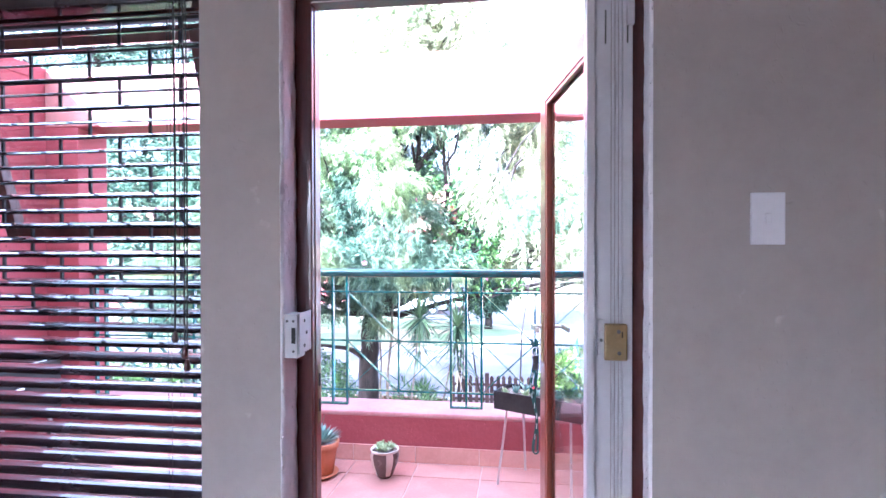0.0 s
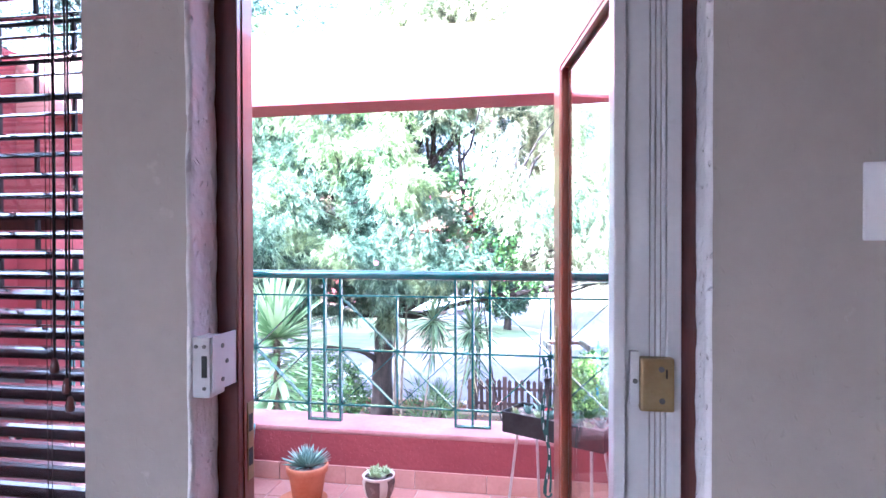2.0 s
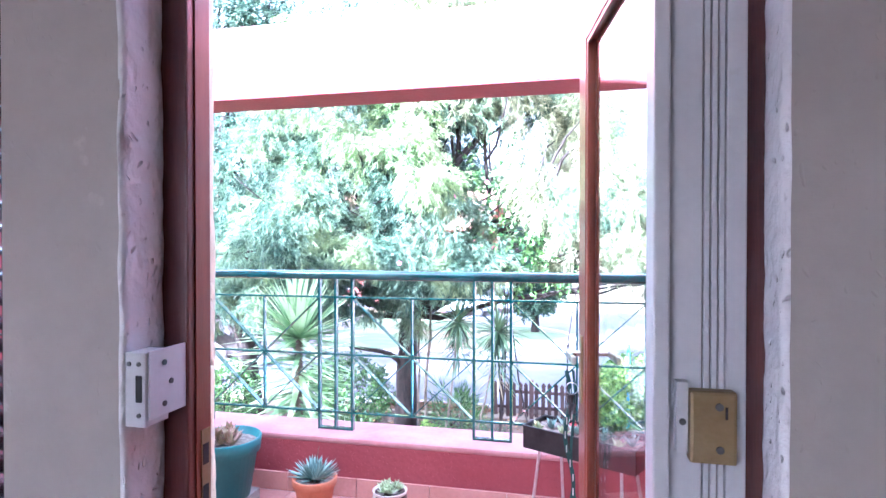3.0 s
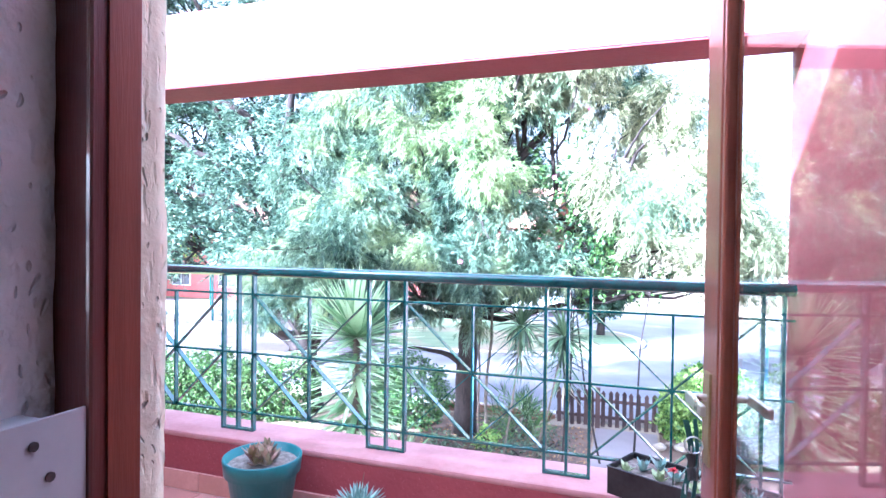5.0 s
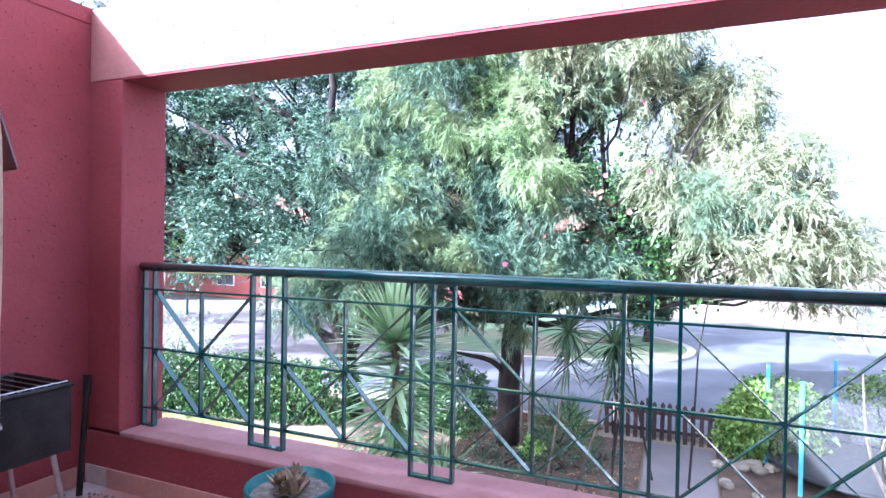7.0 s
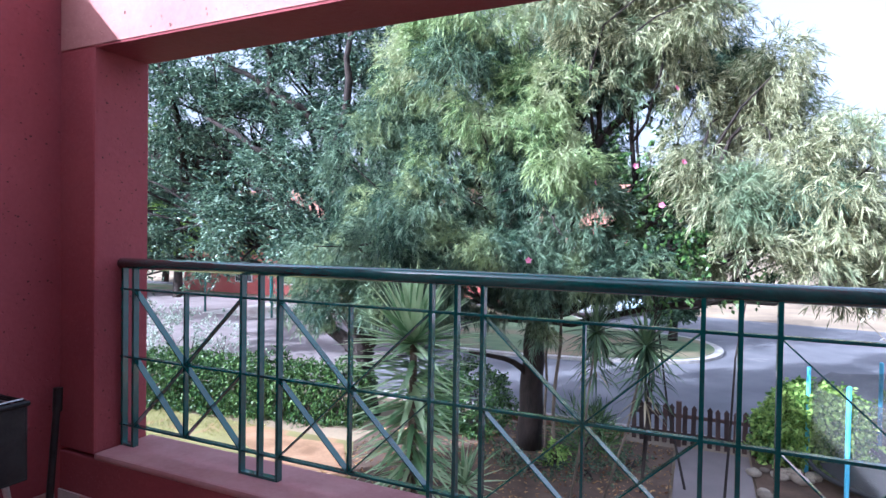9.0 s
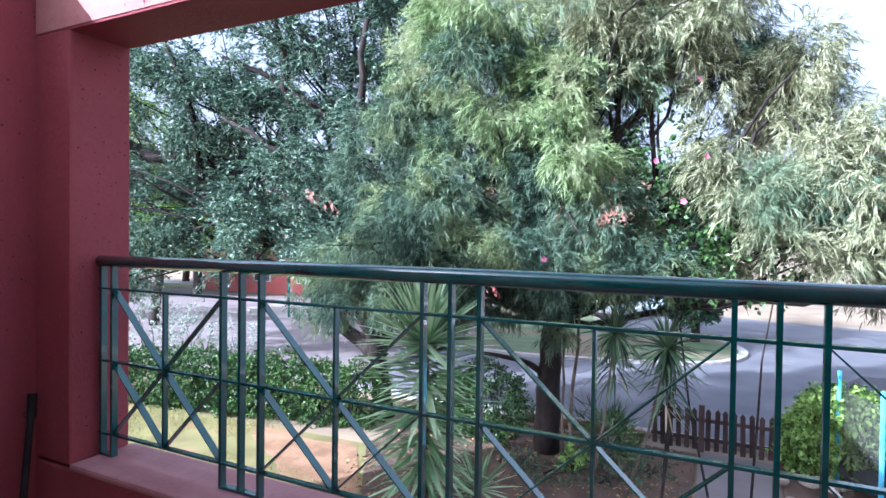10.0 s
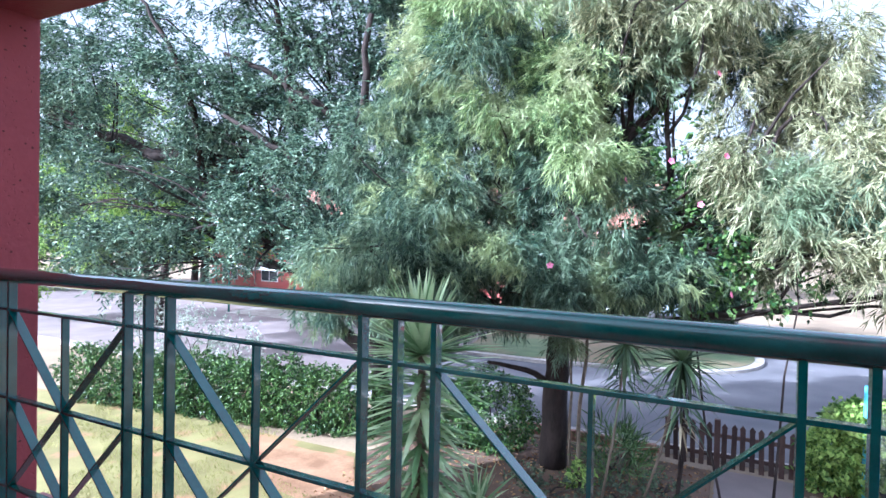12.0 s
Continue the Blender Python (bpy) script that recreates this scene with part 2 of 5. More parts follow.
YUCCADEAD = surf("dry_yucca_leaf", (0.2, 0.16, 0.09), (0.36, 0.31, 0.2), 2.0, 0.7, 0, 20, each=0.8)
COVER = surf("low_cover_leaf", (0.035, 0.06, 0.035), (0.13, 0.18, 0.1), 1.0, 0.6, 0, 20, island=0.7, leafy=0.15)
ALOE = surf("blue_green_succulent", (0.2, 0.34, 0.3), (0.38, 0.53, 0.47), 6, 0.5, 0.05, 40, each=0.5)
ROSETTE = surf("pale_green_succulent", (0.4, 0.5, 0.27), (0.58, 0.67, 0.42), 9, 0.5, 0.05, 40, each=0.5)
PINKROS = surf("pink_tipped_succulent", (0.3, 0.24, 0.13), (0.5, 0.34, 0.27), 12, 0.5, 0.05, 40, each=0.9)
SILVER = surf("silvery_leaf", (0.16, 0.2, 0.15), (0.42, 0.47, 0.4), 1, 0.6, 0, 20, island=0.8, leafy=0.2)
PINK = surf("pink_petal", (0.62, 0.16, 0.3), (0.78, 0.32, 0.46), 9, 0.6, 0, 20, leafy=0.3)
REDPETAL = surf("red_petal", (0.55, 0.02, 0.03), (0.7, 0.05, 0.06), 9, 0.5, 0, 20)
PALEPETAL = surf("cream_petal", (0.6, 0.56, 0.46), (0.75, 0.72, 0.64), 9, 0.6, 0, 20, island=0.5)
FENCEWOOD = surf("dark_brown_fence_stain", (0.035, 0.02, 0.018), (0.085, 0.05, 0.042), 5, 0.8, 0.4, 50, each=0.5, stretch=(3, 3, 0.6))
BLUE = surf("light_blue_foam", (0.1, 0.42, 0.62), (0.18, 0.52, 0.7), 5, 0.5, 0.05, 40)
BLACKNET = surf("black_mat", (0.015, 0.015, 0.017), (0.03, 0.03, 0.03), 8, 0.7, 0.1, 80)
IRON = surf("sooty_black_steel", (0.012, 0.012, 0.013), (0.035, 0.033, 0.032), 9, 0.45, 0.15, 60, metal=0.3)
FARWALL = surf("far_red_wall", (0.4, 0.1, 0.09), (0.5, 0.17, 0.15), 0.6, 0.85, 0.2, 20)
ROOFTILE = surf("far_roof_tile", (0.24, 0.1, 0.07), (0.36, 0.17, 0.12), 1.0, 0.85, 0.4, 12, island=0.4)
CARWHITE = surf("white_car_paint", (0.72, 0.73, 0.74), (0.78, 0.79, 0.8), 2, 0.2, 0.0, 40, coat=0.6)
RUBBER = surf("tyre_rubber", (0.02, 0.02, 0.02), (0.035, 0.035, 0.035), 10, 0.85, 0.1, 60)
LANYARD = surf("dark_green_ribbon", (0.015, 0.07, 0.06), (0.025, 0.1, 0.085), 10, 0.7, 0.1, 120)
PRINT = surf("white_print", (0.65, 0.68, 0.66), (0.7, 0.72, 0.7), 10, 0.6, 0.0, 60)
WINGLASS = glass("clear_glass", (0.97, 0.99, 0.98))
DARKGLASS = surf("dark_window_glass", (0.02, 0.025, 0.03), (0.04, 0.045, 0.05), 2, 0.08, 0, 20, spec=0.6)
STONE = surf("garden_stone", (0.2, 0.16, 0.125), (0.33, 0.28, 0.22), 6, 0.9, 0.5, 30, each=0.6)

# a see-through woven mesh: the cloth is thin threads over open air
NET = bpy.data.materials.new("fine_black_net")
NET.use_nodes = True
_n = NET.node_tree
_t = _n.nodes.new("ShaderNodeBsdfTransparent")
_m = _n.nodes.new("ShaderNodeMixShader")
_m.inputs[0].default_value = 0.42
_n.nodes["Principled BSDF"].inputs["Base Color"].default_value = (0.09, 0.085, 0.085, 1)
_n.links.new(_t.outputs[0], _m.inputs[1])
_n.links.new(_n.nodes["Principled BSDF"].outputs[0], _m.inputs[2])
_n.links.new(_m.outputs[0], _n.nodes["Material Output"].inputs[0])

# ---- building blocks ----
WM = {}


def thing(name, x, y, z, label, category, group="", kind=""):
    ob = new(name)
    ob.empty_display_size = 0.1
    ob.location = (x, y, z)
    WM[ob] = Matrix.Translation((x, y, z))
    return tagged(ob, label, category, group, kind)


def hang(ob, parent):
    ob.parent = parent
    ob.matrix_parent_inverse = WM[parent].inverted()
    return ob


def to_mesh(name, bm, material, smooth=False):
    me = bpy.data.meshes.new(name)
    bm.normal_update()
    bm.to_mesh(me)
    bm.free()
    for m in (material if isinstance(material, (list, tuple)) else (material,)):
        me.materials.append(m)
    if smooth:
        me.polygons.foreach_set("use_smooth", [True] * len(me.polygons))
    return me


def part(name, bm, material, parent=None, label="", smooth=False):
    ob = new(name, bm if isinstance(bm, bpy.types.Mesh) else to_mesh(name, bm, material, smooth))
    WM[ob] = Matrix.Identity(4)
    if parent is not None:
        hang(ob, parent)
    return tagged(ob, label) if label else ob


def piece(name, me, m, parent):
    ob = new(name, me)
    ob.matrix_basis = m
    WM[ob] = m
    return hang(ob, parent)


def structure(name, bm, material, label, category, smooth=False):
    return tagged(part(name, bm, material, None, "", smooth), label, category, "", "structure")


def box(bm, lo, hi, bevel=0.0, mi=0, m=None):
    r = bmesh.ops.create_cube(bm, size=1.0)
    c = [(a + b) / 2 for a, b in zip(lo, hi)]
    s = [abs(b - a) for a, b in zip(lo, hi)]
    for v in r["verts"]:
        v.co = Vector((v.co.x * s[0] + c[0], v.co.y * s[1] + c[1], v.co.z * s[2] + c[2]))
    faces = list({f for v in r["verts"] for f in v.link_faces})
    for f in faces:
        f.material_index = mi
    verts = r["verts"]
    if bevel:
        edges = list({e for v in verts for e in v.link_edges})
        out = bmesh.ops.bevel(bm, geom=edges, offset=bevel, segments=2, affect='EDGES', profile=0.6)
        verts = list({v for f in out["faces"] for v in f.verts} | {v for v in verts if v.is_valid})
    if m is not None:
        bmesh.ops.transform(bm, matrix=m, verts=[v for v in verts if v.is_valid])
    return bm


def bx(lo, hi, bevel=0.0, m=None):
    return box(bmesh.new(), lo, hi, bevel, 0, m)


def tube(bm, pts, radii, sides=8, cap=True):
    """A tapering tube through the points."""
    pts = [Vector(p) for p in pts]
    if not isinstance(radii, (list, tuple)):
        radii = [radii] * len(pts)
    rings, ref = [], None
    for i, p in enumerate(pts):
        d = (pts[min(i + 1, len(pts) - 1)] - pts[max(i - 1, 0)]).normalized()
        if ref is None:
            ref = d.orthogonal().normalized()
        ref = (ref - d * ref.dot(d)).normalized()
        side = d.cross(ref)
        rings.append([bm.verts.new(p + (ref * math.cos(a) + side * math.sin(a)) * radii[i]) for a in (2 * math.pi * k / sides for k in range(sides))])
    for a, b in zip(rings, rings[1:]):
        for k in range(sides):
            bm.faces.new((a[k], a[(k + 1) % sides], b[(k + 1) % sides], b[k]))
    if cap:
        bm.faces.new(list(reversed(rings[0])))
        bm.faces.new(rings[-1])
    return bm


def lathe(bm, profile, x, y, z, sides=32, mi=None):
    """A turned body from (radius, height) pairs."""
    rings = [[bm.verts.new((x + r * math.cos(2 * math.pi * k / sides), y + r * math.sin(2 * math.pi * k / sides), z + h)) for k in range(sides)] for r, h in profile]
    for i, (a, b) in enumerate(zip(rings, rings[1:])):
        for k in range(sides):
            f = bm.faces.new((a[k], a[(k + 1) % sides], b[(k + 1) % sides], b[k]))
            if mi:
                f.material_index = mi(i, k)
    bm.faces.new(list(reversed(rings[0])))
    bm.faces.new(rings[-1])
    return bm


def flat_bar(bm, a, b, wide, deep):
    """A flat bar from a to b in the plane of the railing, deep along y."""
    a, b = Vector(a), Vector(b)
    d = (b - a).normalized()
    s = Vector((-d.z, 0, d.x)) * wide / 2
    y = Vector((0, deep / 2, 0))
    v = [bm.verts.new(p + q) for p in (a, b) for q in (-s - y, s - y, s + y, -s + y)]
    for f in ((0, 1, 2, 3), (7, 6, 5, 4), (0, 4, 5, 1), (1, 5, 6, 2), (2, 6, 7, 3), (3, 7, 4, 0)):
        bm.faces.new([v[i] for i in f])
    bmesh.ops.recalc_face_normals(bm, faces=bm.faces)
    return bm


# ---- the house: room, walls, balcony shell ----
GZ0 = -2.7
YI, YO = 0.88, 1.10          # inner and outer face of the door wall
ZD, ZW0, ZW1 = 2.08, 0.62, 2.10
bm = bmesh.new()
for lo, hi in (((-3.4, YI + .02, -0.2), (-1.95, YO, 3.0)), ((-1.95, YI + .02, -0.2), (-0.37, YO, ZW0)), ((-1.95, YI + .02, ZW1), (-0.37, YO, 3.0)),
               ((-0.37, YI + .02, -0.2), (-0.15, YO, 3.0)), ((-0.15, YI + .02, ZD), (0.757, YO, 3.0)), ((0.757, YI + .02, -0.2), (2.4, YO, 3.0))):
    box(bm, lo, hi)
structure("wall_north", bm, CREAM, "cream rough-plastered brick house wall with door and window openings", "wall")
for lo, hi in (((-3.2, YI, 0), (-1.95, YI + .02, 2.6)), ((-1.95, YI, 0), (-0.37, YI + .02, ZW0)), ((-1.95, YI, ZW1), (-0.37, YI + .02, 2.6)),
               ((-0.37, YI, 0), (-0.15, YI + .02, 2.6)), ((-0.15, YI, ZD), (0.757, YI + .02, 2.6)), ((0.757, YI, 0), (2.2, YI + .02, 2.6))):
    structure("wall_plaster", bx(lo, hi), INNER, "greyish beige painted indoor plaster with small dents", "wall")


def rough_strip(name, face, lo, hi, seed, label):
    """A hand-plastered reveal: a thin sheet with an uneven surface and wavering edges."""
    rnd = random.Random(seed)
    b = bmesh.new()
    nu, nz = 6, 120
    grid = []
    for i in range(nz + 1):
        z = lo[2] + (hi[2] - lo[2]) * i / nz
        row = []
        for j in range(nu + 1):
            f = j / nu
            n = noise.noise(Vector((seed, f * 2.0, z * 9))) * 0.004 + noise.noise(Vector((seed + 3, f * 5, z * 28))) * 0.003
            y = lo[1] + (hi[1] - lo[1]) * f
            if j == 0:
                y += noise.noise(Vector((seed + 7, 0, z * 14))) * 0.004
            row.append(b.verts.new((face[0] + face[1] * (0.006 + n), y, z)))
        grid.append(row)
    for i in range(nz):
        for j in range(nu):
            b.faces.new((grid[i][j], grid[i][j + 1], grid[i + 1][j + 1], grid[i + 1][j]))
    for j in (0, nu):
        rim = [b.verts.new((face[0] - face[1] * 0.002, grid[i][j].co.y, grid[i][j].co.z)) for i in range(nz + 1)]
        for i in range(nz):
            b.faces.new((grid[i][j], grid[i + 1][j], rim[i + 1], rim[i]))
    bmesh.ops.recalc_face_normals(b, faces=b.faces)
    return structure(name, b, REVEAL if hi[1] < 1.0 else CREAM, label, "door reveal", True)


rough_strip("reveal_1", (-0.15, 1), (0, YI - 0.002, 0), (0, 0.965, ZD), 1.3, "chipped white plaster reveal beside the door frame")
rough_strip("reveal_2", (0.757, -1), (0, YI - 0.002, 0), (0, 0.965, ZD), 4.1, "chipped white plaster reveal beside the folded gate")
rough_strip("reveal_3", (-0.15, 1), (0, 1.008, 0), (0, YO + 0.003, ZD), 8.7, "pitted cream outdoor plaster reveal of the doorway")
rough_strip("reveal_4", (0.757, -1), (0, 1.008, 0), (0, YO + 0.003, ZD), 11.2, "pitted cream outdoor plaster reveal of the doorway")

structure("floor", bx((-3.2, -3.2, -0.2), (2.2, YO, 0.0)), ROOMFLOOR, "dim brown indoor floor of the room", "floor")
structure("ceiling", bx((-3.4, -3.4, 2.6), (2.4, YI + .02, 2.75)), CEIL, "plain white painted ceiling of the room", "ceiling")
structure("wall_west", bx((-3.4, -3.2, 0), (-3.2, YI, 2.6)), INNER, "greyish beige painted room wall", "wall")
structure("wall_east", bx((2.2, -3.2, 0), (2.4, YI, 2.6)), INNER, "greyish beige painted room wall", "wall")
bm = bmesh.new()
for lo, hi in (((-3.4, -3.4, 0), (-2.6, -3.2, 2.6)), ((-.6, -3.4, 0), (2.4, -3.2, 2.6)), ((-2.6, -3.4, 0), (-.6, -3.2, 0.8)), ((-2.6, -3.4, 2.2), (-.6, -3.2, 2.6))):
    box(bm, lo, hi)
structure("wall_south", bm, INNER, "greyish beige painted room wall with an assumed wide window", "wall")
# added out of view: stops sun from entering through the south opening
structure("rear_sun_shield", bx((-4.5, -5.6, 2.3), (3.5, -3.4, 2.4)), ROOFTILE, "unseen low slab added to keep direct sun off the rear window", "roof")
bm = bmesh.new()
for f in (((-3.7, 1.1, 3.0), (2.7, 1.1, 3.0), (2.7, -3.2, 5.7), (-3.7, -3.2, 5.7)),):
    top = [bm.verts.new(Vector(v) + Vector((0, 0, .12))) for v in f]
    low = [bm.verts.new(v) for v in f]
    bm.faces.new(top)
    bm.faces.new(list(reversed(low)))
    for k in range(4):
        bm.faces.new((low[k], low[(k + 1) % 4], top[(k + 1) % 4], top[k]))
structure("roof", bm, ROOFTILE, "red-brown tiled house roof above the balcony door", "roof")
structure("house_base", bx((-3.4, -3.4, -2.7), (2.4, YO, -0.2)), RED, "red plastered lower storey of the house", "wall")

# unseen block on the left, added to cast shade over the garden bed
structure("garden_shade_block", bx((-9.6, 0.0, GZ0), (-5.2, 3.6, 5.1)), RED, "unseen red plastered block added to shade the garden bed", "wall")

# balcony: slab, low front wall, pilasters, side walls, beam
BX0, BX1, FY0, FY1 = -2.82, 1.0, 3.06, 3.34
structure("balcony_slab", bx((-3.05, YO, -0.25), (1.23, FY1, -0.012)), GROUT, "concrete balcony slab with pale grout between tiles", "floor")
structure("wall_balcony_left", bx((-3.05, YO, -0.25), (BX0, FY1, 2.6), 0.008), RED, "dark red pitted plaster side wall of the balcony", "wall")
bm = bmesh.new()
box(bm, (-3.06, YO, 2.515), (BX0 + 0.006, FY1 - .005, 2.605), 0.006)
structure("trim_wall_cap", bm, RED, "red plaster coping along the side wall", "coping")
structure("wall_balcony_right", bx((BX1, YO, -0.25), (1.23, FY1, 2.6), 0.008), RED, "dark red plaster side wall of the balcony", "wall")
structure("pillar_left", bx((BX0 - .01, FY0, 0.3), (-2.57, FY1, 2.2), 0.012), RED, "red plastered pillar at the end of the railing", "pillar")
structure("beam", bx((BX0 - .01, FY0, 2.19), (BX1 + .01, FY1, 2.6), 0.01), RED, "sunlit red plastered concrete beam with pock marks", "beam")
structure("wall_balcony_front", bx((BX0 - .01, FY0, -0.25), (BX1 + .01, FY1, 0.285), 0.01), RED, "low dark red plastered parapet below the railing", "wall")
bm = bx((-2.566, FY0 - 0.004, 0.280), (BX1, FY1 + .02, 0.312), 0.012)
structure("sill", bm, RED_SILL, "pale pinkish red sill on top of the parapet", "sill")

# paler pink slab over the red beam: the sun's glare put into colour
structure("beam_face", bx((BX0 + .004, FY0 - .004, 2.202), (BX1 - .004, FY0 + .004, 2.592), .002), SUNLIT_RED, "plaster face of the beam coloured paler pink as if in glaring sun", "plaster face")

# rusty stub and pocks where plaster broke off the beam edge
pock = bmesh.new()
rnd = random.Random(5)
for _ in range(90):
    x, z = rnd.uniform(-2.4, 1.0), rnd.uniform(2.2, 2.58)
    w, h = rnd.uniform(.002, .008), rnd.uniform(.004, .012)
    n = 7
    vs = [pock.verts.new((x + w * math.cos(a) * rnd.uniform(.6, 1.2), FY0 - 0.0065, z + h * math.sin(a) * rnd.uniform(.6, 1.2))) for a in (2 * math.pi * k / n for k in range(n))]
    pock.faces.new(list(reversed(vs)))
tagged(part("beam_pocks", pock, surf("dark_pock", (0.1, 0.04, 0.035), (0.16, 0.07, 0.06), 20, 0.9, 0, 20)), "dark chips and pock marks in the beam's plaster", "pock marks", "", "stuff")

# chipped pits in the side wall and the pillar
chips = bmesh.new()
rnd = random.Random(8)
for k in range(230):
    w, h, n = rnd.uniform(.002, .007), rnd.uniform(.002, .006), 7
    if k % 3:
        u, z = 3.05 - abs(rnd.gauss(0, .3)), rnd.uniform(.35, 2.45)
        ring_ = [(BX0 + .0025, u + w * math.cos(a) * rnd.uniform(.6, 1.2), z + h * math.sin(a) * rnd.uniform(.6, 1.2)) for a in (2 * math.pi * j / n for j in range(n))]
    else:
        u, z = rnd.uniform(FY0 + .02, FY1 - .02), rnd.uniform(.4, 2.15)
        ring_ = [(-2.5675, u + w * math.cos(a) * rnd.uniform(.6, 1.2), z + h * math.sin(a) * rnd.uniform(.6, 1.2)) for a in (2 * math.pi * j / n for j in range(n))]
    if u > YO + .1:
        chips.faces.new([chips.verts.new(v) for v in ring_])
tagged(part("plaster_chips", chips, surf("dark_red_chip", (0.09, 0.022, 0.025), (0.14, 0.04, 0.042), 20, 0.9, 0, 20)), "small dark chips in the red wall plaster", "plaster chips", "", "stuff")

# floor tiles and skirting tiles
tile_floor = structure("floor_balcony", bx((BX0, YO, -0.02), (BX1, FY0, -0.006)), GROUT, "terracotta tiled balcony floor with pale joints", "floor")
TP = 0.405
tme = to_mesh("tile", bx((-TP / 2 + .003, -TP / 2 + .003, -0.008), (TP / 2 - .003, TP / 2 - .003, 0.0), 0.0025), TILE)
for i in range(-6, 3):
    for j in range(5):
        x, y = -0.19 + TP * (i + .5), 2.835 - TP * (j - .5)
        if BX0 - .01 < x - TP / 2 and x + TP / 2 < BX1 + .03 and y + TP / 2 < 3.05:
            piece("tile", tme, pose(x, y, 0), tile_floor)
half = to_mesh("tile", bx((-TP / 2 + .003, -.1, -0.008), (TP / 2 - .003, .1, 0.0), 0.0025), TILE)
for i in range(-6, 3):
    piece("tile", half, pose(-0.19 + TP * (i + .5), 2.94, 0), tile_floor)
skirt = structure("baseboard", bx((BX0, FY0 - .008, 0), (BX1, FY0, .098)), GROUT, "terracotta skirting tiles along the foot of the parapet", "skirting")
sme = to_mesh("tile", bx((-TP / 2 + .002, -.007, 0.002), (TP / 2 - .002, .007, 0.104), 0.002), TILE)
for i in range(-6, 3):
    x = -0.21 + TP * (i + .5)
    if x - TP / 2 > BX0 - .05:
        piece("tile", sme, pose(x, FY0 - .015, 0), skirt)
skirt2 = structure("baseboard_2", bx((BX0, YO, 0), (BX0 + .008, FY0 - .03, .098)), GROUT, "terracotta skirting tiles along the side wall", "skirting")
for j in range(4):
    piece("tile", sme, pose(BX0 + .015, FY0 - .05 - TP * (j + .5), 0, 0, 0, 90), skirt2)

# ---- the railing ----
rail = thing("railing", -0.8, 3.2, 0.312, "dark green painted steel balcony railing with crossed flat bars", "railing")
ZT, ZM, ZB, ZU, ZR = 1.069, 0.742, 0.412, 0.318, 1.192
RX0, RX1 = -2.57, BX1
part("handrail", tube(bmesh.new(), [(RX0 - .02, 3.2, ZR), (-0.8, 3.2, ZR + .004), (RX1, 3.2, ZR)], 0.027, 20), GREEN, rail, "", True)
for z in (ZT, ZM, ZB):
    part("horizontal_bar", bx((RX0, 3.2 - .012, z - .005), (RX1, 3.2 + .012, z + .005), .0015), GREEN, rail)
post = to_mesh("post", bx((-.007, -.015, ZU - .006), (.007, .015, ZR - .01), .0015), GREEN)
foot = to_mesh("foot", bx((-.006, -.008, 0.306), (.006, .008, ZU), .001), GREEN)


def post_group(xs):
    for x in xs:
        piece("post", post, pose(x, 3.2, 0), rail)
    part("bottom_bar", bx((xs[0] + .007, 3.2 - .015, ZU - .006), (xs[-1] - .007, 3.2 + .015, ZU + .006), .001), GREEN, rail)
    for x in (xs[0] + .03, xs[-1] - .03):
        piece("foot", foot, pose(x, 3.2, 0), rail)


post_group((-2.55, -2.475))
for k in (-2, -1, 0):
    post_group((0.9 * k, 0.9 * k + .1, 0.9 * k + .2))
post_group((0.885, 0.96))


def panel(x0, x1):
    c = (x0 + x1) / 2
    part("centre_bar", bx((c - .005, 3.188, ZB), (c + .005, 3.212, ZT), .001), GREEN, rail)
    for k, (a, b) in enumerate((((x0, ZT), (x1, ZB)), ((x0, ZM), (c, ZB)), ((x1, ZT), (x0, ZB)), ((x1, ZM), (c, ZB)))):
        part("diagonal_bar", flat_bar(bmesh.new(), (a[0], 3.2, a[1]), (b[0], 3.2, b[1]), .0045, .032 if k < 2 else .028), GREEN, rail)


for a, b in ((-2.475, -1.8), (-1.6, -0.9), (-0.7, 0.0), (0.2, 0.885)):
    panel(a, b)

# ---- door frame, leaf, security gate ----
door = tagged(new("door_1"), "dark varnished timber door frame of the balcony doorway", "door frame", "", "structure")
WM[door] = Matrix.Identity(4)
part("frame_jamb", bx((-0.152, 0.966, 0), (-0.100, 1.025, ZD), .004), DARKWOOD, door)
part("frame_jamb", bx((0.709, 0.958, 0), (0.759, 1.013, ZD), .004), DARKWOOD, door)
part("frame_head", bx((-0.100, 0.958, ZD - .05), (0.709, 1.013, ZD), .004), DARKWOOD, door)
# redder wood strip puts the sky light on the jamb into colour
part("frame_face", bx((-0.100, 0.985, 0), (-0.0975, 1.024, ZD - .05), .001), REDWOOD, door, "varnished inner face coloured lighter red-brown as if lit by the sky")
part("frame_stop", bx((0.716, 0.942, 0), (0.755, 0.957, ZD - .05), .002), DARKWOOD, door)
part("threshold", bx((-0.100, 0.9, -.005), (0.709, 1.1, .018), .004), DARKWOOD, door)
part("strike_plate", bx((-0.0975, .996, 0.9), (-0.0955, 1.02, 1.06), .001), BRASS, door, "worn brass strike plate")
for z in (.93, 1.0):
    part("strike_hole", bx((-0.0955, .999, z), (-0.0947, 1.014, z + .035)), BLACKNET, door)

leaf = thing("glazed_door", 0.70, 1.10, 0.02, "open red-brown varnished timber door with one tall glass pane", "door")
LM = pose(0.698, 1.10, 0, 0, 0, 90 + 9.4)      # local x runs from the hinge to the free edge
LW, LH, ST, TH = 0.87, 2.04, 0.10, 0.042
